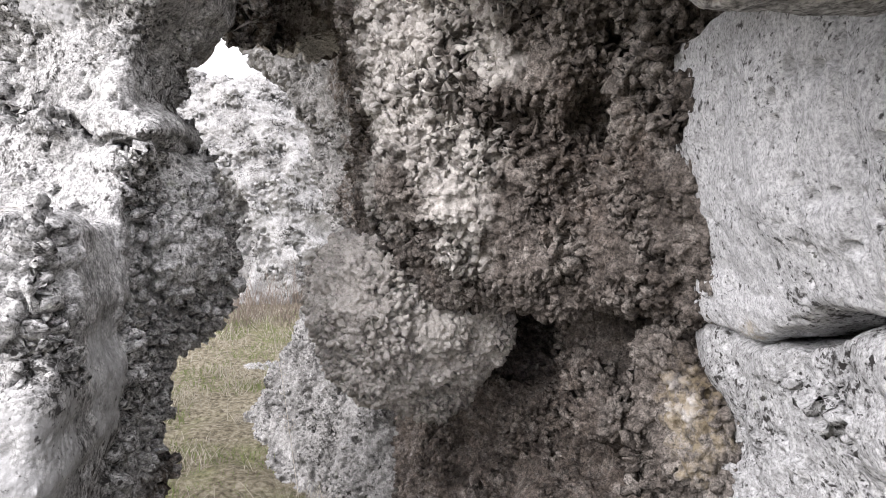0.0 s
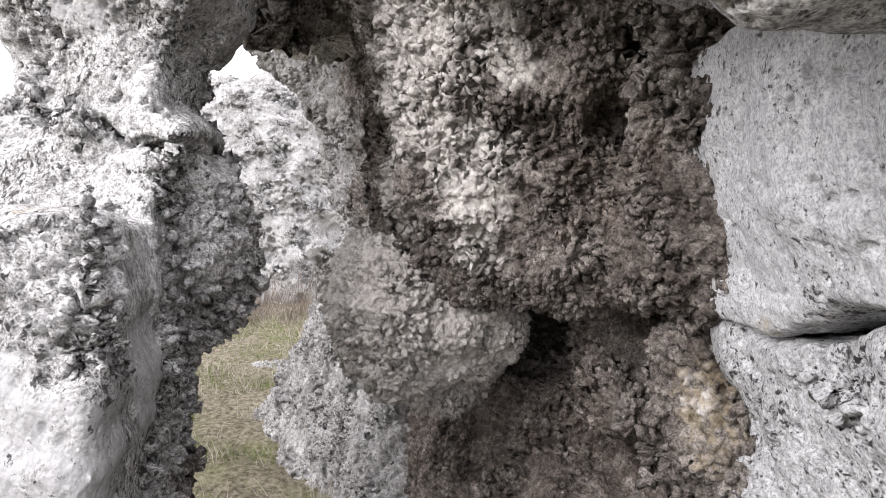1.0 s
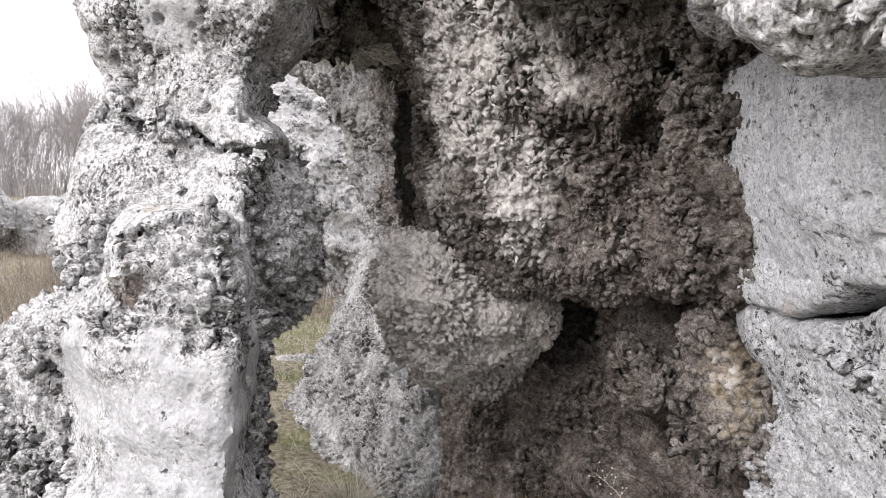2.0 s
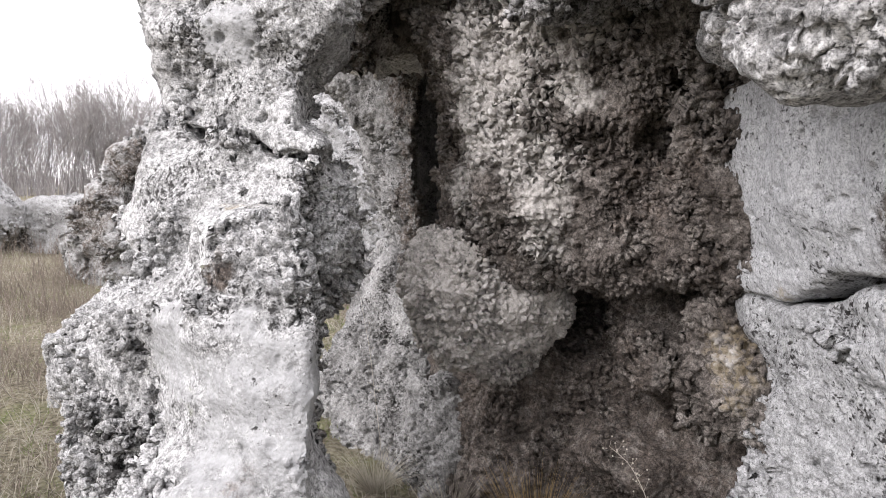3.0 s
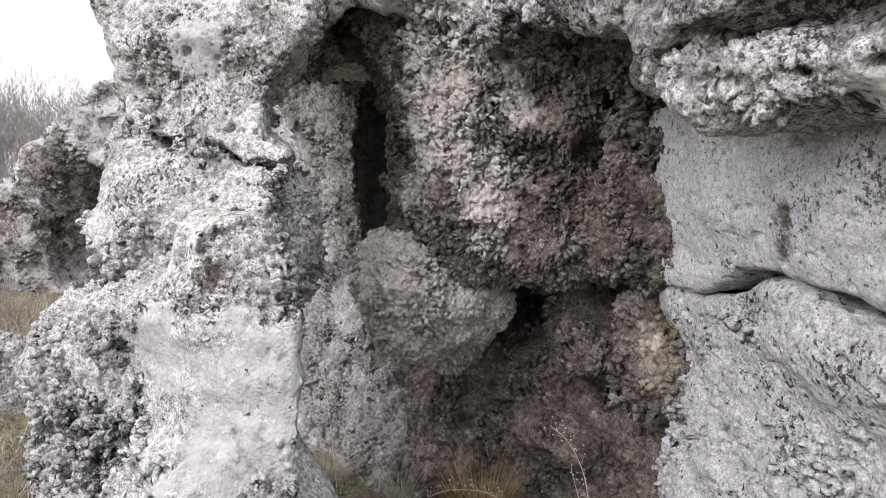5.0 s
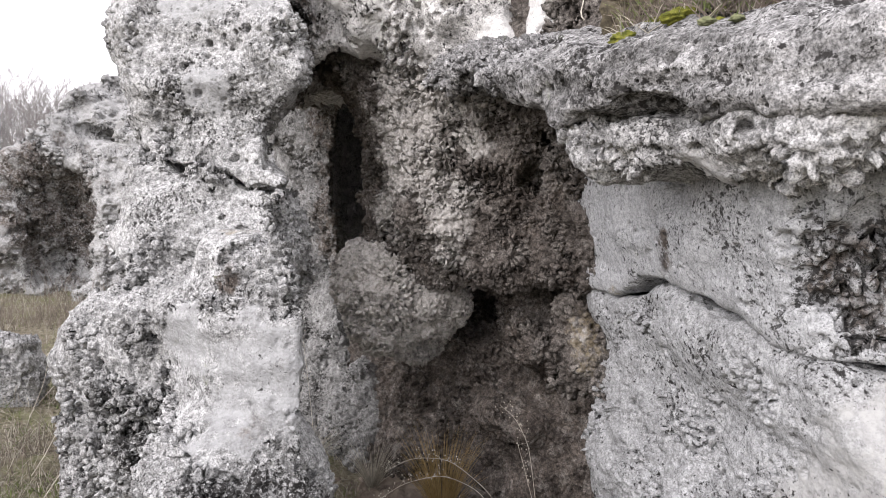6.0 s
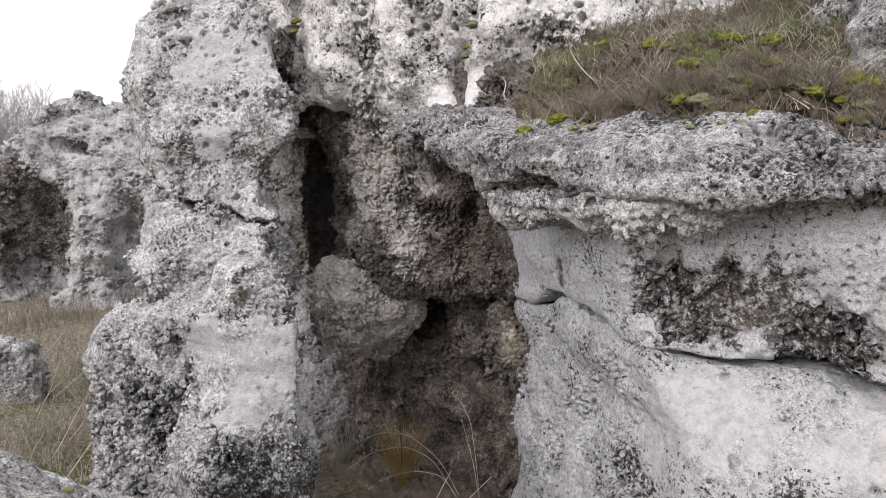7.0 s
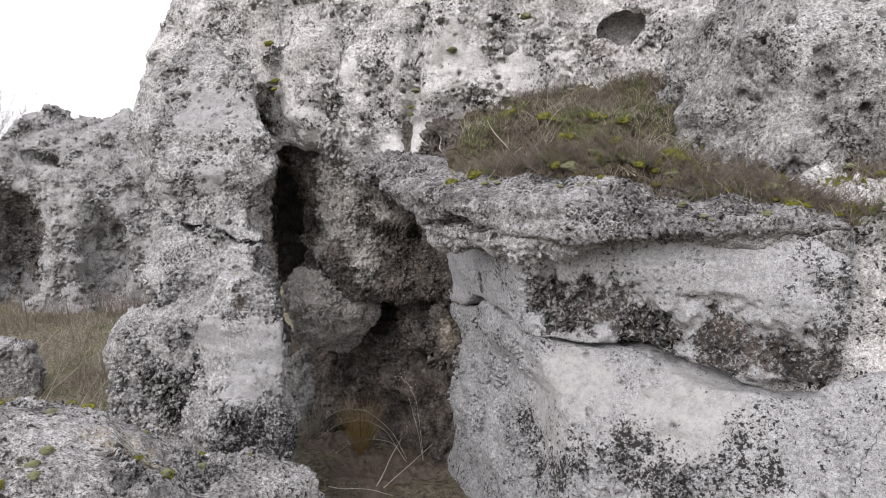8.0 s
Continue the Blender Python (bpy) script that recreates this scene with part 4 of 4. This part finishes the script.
for name, n, length, width, mat, level, seed, label in (
        ("dry_grass", 12000, 0.075, 0.0016, STRAW, 0.0, 21, "thin dry grass on the mossy slope"),
        ("dead_stems", 20000, 0.085, 0.0019, TWIG, -0.1, 22, "tangled grey-brown dead stems on the slope"),
        ("green_grass", 12000, 0.055, 0.0019, GREEN, 0.05, 23, "tufts of soft green grass on the slope"),
):
    p = on_slope(n, level, seed)
    sward(name, p, top.at(p[:, 0], p[:, 1]), length * rng.uniform(0.5, 1.6, len(p)), 1.2, width, mat, label)
x = rng.uniform(0.35, 1.75, 5200)
y = rng.uniform(0.49, 0.66, 5200) / 0.7 - x
p = np.column_stack([x, y])
sward("dead_stems", p, top.at(x, y), rng.uniform(0.03, 0.11, 5200), 1.3, 0.0019, TWIG, "matted dead stems along the ledge's edge")
p = p[fbm(np.column_stack([p, 0 * x]), 0.2, 51, 2) > 0.05] + 0.004
sward("green_grass", p, top.at(p[:, 0], p[:, 1]), rng.uniform(0.02, 0.06, len(p)), 1.0, 0.0022, GREEN, "low green tufts along the ledge's edge")


def cushion_mesh(name, seed, material):
    bm = bmesh.new()
    bmesh.ops.create_icosphere(bm, subdivisions=4, radius=1.0)
    v = np.array([x.co for x in bm.verts])
    r = 1 + 0.35 * fbm(v + seed, 0.8, seed, 3, 0.6) + 0.16 * fbm(v + seed, 0.17, seed + 3, 2)
    for x, k in zip(bm.verts, r):
        x.co = Vector((x.co.x * k, x.co.y * k, x.co.z * k * 0.5))
    for f in bm.faces:
        f.smooth = True
    me = bpy.data.meshes.new(name)
    bm.to_mesh(me)
    bm.free()
    me.materials.append(material)
    return me


CUSHIONS = [cushion_mesh("moss_cushion", s, m) for s, m in ((1, MOSS), (2, MOSS), (3, MOSS), (4, PALE_MOSS), (5, PALE_MOSS))]


def cushion(x, y, z, r, kind, turn):
    ob = new("moss_cushion", CUSHIONS[kind])
    lean = Vector((-0.36, -0.36, 1.0)) if kind < 3 else Vector((-0.08, -0.08, 1.0))
    ob.matrix_world = Matrix.Translation((x, y, z)) @ lean.to_track_quat("Z", "Y").to_matrix().to_4x4() @ pose(0, 0, 0, 0, 0, turn) @ Matrix.Diagonal((r, r * 0.85, r * 0.9, 1))
    pale = kind > 2
    return tagged(ob, "small grey-green moss cushion on bare rock" if pale else "yellow-green moss cushion on the earth slope", "moss", "moss cushions")


for x, y in on_slope(2000, 0.18, 31)[:115]:
    r = rng.uniform(0.012, 0.045)
    cushion(x, y, top.at(np.array([x]), np.array([y]))[0] - 0.2 * r, r, rng.integers(0, 4), rng.uniform(0, 360))
for k in range(72):
    x = rng.uniform(0.85, 1.75)
    y = 0.66 / 0.7 - x + rng.uniform(-0.12, 0.10)
    r = rng.uniform(0.02, 0.05)
    cushion(x, y, top.at(np.array([x]), np.array([y]))[0] - 0.15 * r, r, rng.integers(0, 4), rng.uniform(0, 360))
for k in range(40):
    x = rng.uniform(0.55, 1.7)
    y = rng.uniform(0.50, 0.58) / 0.7 - x
    r = rng.uniform(0.012, 0.035)
    cushion(x, y, top.at(np.array([x]), np.array([y]))[0] - 0.15 * r, r, rng.integers(0, 4), rng.uniform(0, 360))
for k in range(16):
    x = rng.uniform(0.2, 1.3)
    y = rng.uniform(0.28, 0.42) / 0.7 - x
    r = rng.uniform(0.008, 0.022)
    cushion(x, y, top.at(np.array([x]), np.array([y]))[0] - 0.2 * r, r, 3 + k % 2, rng.uniform(0, 360))


for x, y, z, r, kind in ((-0.60, 2.02, 2.98, 0.035, 0), (-0.56, 1.95, 2.72, 0.03, 1), (-0.57, 1.93, 2.66, 0.022, 2), (0.25, 1.42, 2.52, 0.02, 1),
                         (0.27, 1.38, 2.62, 0.03, 3), (0.24, 1.40, 2.47, 0.025, 4), (0.46, 1.22, 2.86, 0.035, 3), (0.86, 1.02, 3.05, 0.04, 4)):
    cushion(x, y, z, r, kind, 40 * kind)

stone_top = Heights(["boulder"])
for k in range(26):
    x, y = rng.uniform(-2.0, -0.75), rng.uniform(-0.75, 0.15)
    z = stone_top.at(np.array([x]), np.array([y]))[0]
    if z > 0.8:
        r = rng.uniform(0.010, 0.026)
        cushion(x, y, z - 0.25 * r, r, 3 + k % 2 if k % 3 else 0, rng.uniform(0, 360))

# the bunch of tawny grass and the seeding stems in the niche
def bunch(name, x, y, z, n, height, spread, material, label, width=0.0013):
    a = rng.uniform(0, 2 * np.pi, n)
    r = spread * np.sqrt(rng.uniform(0, 1, n))
    base = np.column_stack([x + 0.18 * r * np.cos(a), y + 0.18 * r * np.sin(a), np.full(n, z)])
    hgt = height * rng.uniform(0.45, 1.0, n)
    tip = base + np.column_stack([r * np.cos(a), r * np.sin(a), hgt])
    sag = np.column_stack([-0.15 * r * np.cos(a), -0.15 * r * np.sin(a), 0.15 * hgt])
    v, q = blades(base, tip, sag, np.full(n, width), 6)
    return tagged(new(name, to_mesh(name, v, q, material)), label, "grass")


bunch("grass_tuft", 0.06, 2.05, 0.02, 420, 0.46, 0.20, TAWNY, "tawny dry bunch grass on the niche floor")
bunch("grass_tuft", -0.25, 2.5, 0.02, 160, 0.25, 0.16, STRAW, "small pale dry grass tuft in the niche")
bunch("grass_tuft", -0.62, 2.9, 0.02, 220, 0.22, 0.25, STRAW, "low pale dry tuft beside the buttress")


def seed_stem(points, label, beads=26, width=0.0022):
    """A dry stem through a bent line, with short side twigs and seed heads in its outer part."""
    root = thing("seed_stem", label, "plant", "seeding stems")
    pts = np.array(points, float)
    t = np.linspace(0, len(pts) - 1, 24)
    line = np.column_stack([np.interp(t, np.arange(len(pts)), pts[:, k]) for k in range(3)])
    for _ in range(3):
        line[1:-1] = 0.25 * line[:-2] + 0.5 * line[1:-1] + 0.25 * line[2:]
    v, q = tubes(line[None], width * np.linspace(1, 0.45, 24)[None])
    new("stalk", to_mesh("stalk", v, q, PALE_TWIG)).parent = root
    at = line[rng.integers(11, 24, beads)]
    tip = at + np.column_stack([rng.uniform(-0.03, 0.03, beads), rng.uniform(-0.03, 0.03, beads), rng.uniform(-0.005, 0.04, beads)])
    v, q = blades(at, tip, np.zeros((beads, 3)), np.full(beads, 0.0007), 3)
    ob = tagged(new("side_twigs", to_mesh("side_twigs", v, q, PALE_TWIG)), kind="stuff")
    ob.parent = root
    bm = bmesh.new()
    for x in tip:
        bmesh.ops.create_icosphere(bm, subdivisions=1, radius=0.0032, matrix=Matrix.Translation(x))
    me = bpy.data.meshes.new("seed_heads")
    bm.to_mesh(me)
    bm.free()
    me.materials.append(PALE_TWIG)
    ob = tagged(new("seed_heads", me), kind="stuff")
    ob.parent = root


dry = "bleached dry stem with tiny seed heads on the niche floor"
seed_stem(((0.35, 1.75, 0.02), (0.22, 1.72, 0.28), (0.02, 1.68, 0.47), (-0.15, 1.65, 0.50), (-0.27, 1.62, 0.46)), dry, 34)
seed_stem(((0.33, 1.72, 0.02), (0.16, 1.66, 0.32), (-0.02, 1.62, 0.43), (-0.2, 1.6, 0.41), (-0.34, 1.58, 0.33)), dry, 30)
seed_stem(((0.34, 1.70, 0.02), (0.2, 1.62, 0.24), (0.05, 1.6, 0.29), (-0.1, 1.58, 0.28), (-0.22, 1.56, 0.23)), dry, 24)
seed_stem(((0.44, 1.68, 0.02), (0.42, 1.70, 0.25), (0.39, 1.72, 0.5), (0.33, 1.74, 0.62), (0.26, 1.74, 0.68)), dry, 30)
seed_stem(((0.44, 1.68, 0.02), (0.40, 1.68, 0.25), (0.36, 1.68, 0.4), (0.33, 1.70, 0.52)), dry, 18)
seed_stem(((-0.55, 2.75, 0.02), (-0.58, 2.7, 0.4), (-0.62, 2.68, 0.8), (-0.66, 2.66, 1.05)), "tall dry stem standing beside the buttress", 12, 0.0018)


def stick(a, b, r, label):
    a, b = np.array(a), np.array(b)
    t = np.linspace(0, 1, 8)[:, None]
    line = a + t * (b - a) + 0.01 * np.sin(7 * t + a[0] * 9) * np.array((1, 0.6, 0.5))
    v, q = tubes(line[None], r * np.linspace(1, 0.5, 8)[None], 5)
    tagged(new("dry_stick", to_mesh("dry_stick", v, q, PALE_TWIG)), label, "stick", "dry sticks")


for k in range(7):
    x, y = -0.66 + rng.uniform(-0.05, 0.06), 2.05 + rng.uniform(-0.05, 0.05)
    stick((x, y, 2.72 + rng.uniform(0, 0.15)), (x + rng.uniform(-0.12, 0.1), y - rng.uniform(0.02, 0.1), 3.0 + rng.uniform(0.0, 0.25)), 0.0022, "thin dead twig rooted in the cleft of the cliff")
for k in range(9):
    x, y = -1.9 - 0.14 * k + rng.uniform(-0.1, 0.1), 2.6 + 0.3 * k + rng.uniform(-0.2, 0.2)
    stick((x, y, 0.02), (x + rng.uniform(-0.5, 0.5), y + rng.uniform(-0.3, 0.3), rng.uniform(0.3, 0.75)), 0.003, "thin dead stem leaning out of the brush")
stick((0.02, 1.35, 0.06), (0.28, 1.75, 0.20), 0.005, "bleached dry stick leaning on the niche floor")
stick((0.05, 1.3, 0.06), (0.5, 1.7, 0.16), 0.004, "bleached dry stick leaning on the niche floor")
stick((-0.28, 1.4, 0.08), (0.1, 1.2, 0.06), 0.004, "bleached dry stick lying on soil")
stick((0.62, 0.55, 2.12), (0.50, 0.72, 2.38), 0.003, "dead upright stalk on the mossy slope")
stick((0.35, 1.08, 2.22), (0.34, 1.1, 2.33), 0.003, "dead upright stalk on the mossy slope")


# ---- the thicket ----
def bare_tree(seed, height):
    r = np.random.default_rng(seed)
    root = thing("bare_tree", "leafless grey-brown tree in a winter thicket", "tree", "thicket trees")
    trunks, twigs = [], []

    def grow(p, d, length, rad, depth):
        line = [p]
        for _ in range(5):
            d = d + r.normal(0, 0.09, 3) + np.array((0, 0, 0.05))
            d = d / np.linalg.norm(d)
            p = p + d * length / 5
            line.append(p)
        (trunks if depth == 0 else twigs).append((np.array(line), rad))
        if depth < 3:
            for k in range(r.integers(5, 8) if depth < 2 else r.integers(4, 6)):
                s = r.integers(2, 6)
                side = r.normal(0, 1, 3)
                side[2] = abs(side[2]) * 0.5
                nd = d * 0.9 + 0.95 * side / np.linalg.norm(side)
                grow(line[s], nd / np.linalg.norm(nd), length * r.uniform(0.4, 0.65), rad * 0.5, depth + 1)

    for k in range(r.integers(3, 6)):
        a = r.uniform(0, 6.28)
        grow(np.array((0.35 * math.cos(a), 0.35 * math.sin(a), -0.2)), np.array((0.34 * math.cos(a), 0.34 * math.sin(a), 1.0)), height * r.uniform(0.6, 0.85), 0.026, 0)
    for name, group in (("trunk", trunks), ("crown", twigs)):
        lines = np.array([g[0] for g in group])
        rad = np.array([g[1] for g in group])[:, None] * np.linspace(1, 0.45, 6)[None]
        v, q = tubes(lines, np.maximum(rad, 0.0045))
        new(name, to_mesh(name, v, q, BARK)).parent = root
    return root


TREES = [bare_tree(s, h) for s, h in ((1, 3.3), (2, 3.7), (3, 3.5), (4, 4.1))]
places = [(-29 + 1.0 * k + rng.uniform(-0.5, 0.5), 27 + rng.uniform(-2.5, 3.5)) for k in range(20)]
places += [(-15.0 + 0.8 * k, 25 + rng.uniform(-2, 1.5)) for k in range(8)]
places += [(-33 + 1.8 * k + rng.uniform(-1, 1), 32 + rng.uniform(-1.5, 2)) for k in range(12)]
for k, (x, y) in enumerate(places):
    m = pose(x, y, float(ground_height(x, y)), 0, 0, rng.uniform(0, 360))
    if k < 4:
        TREES[k].matrix_basis = m
    else:
        copy_thing(TREES[k % 4], m)
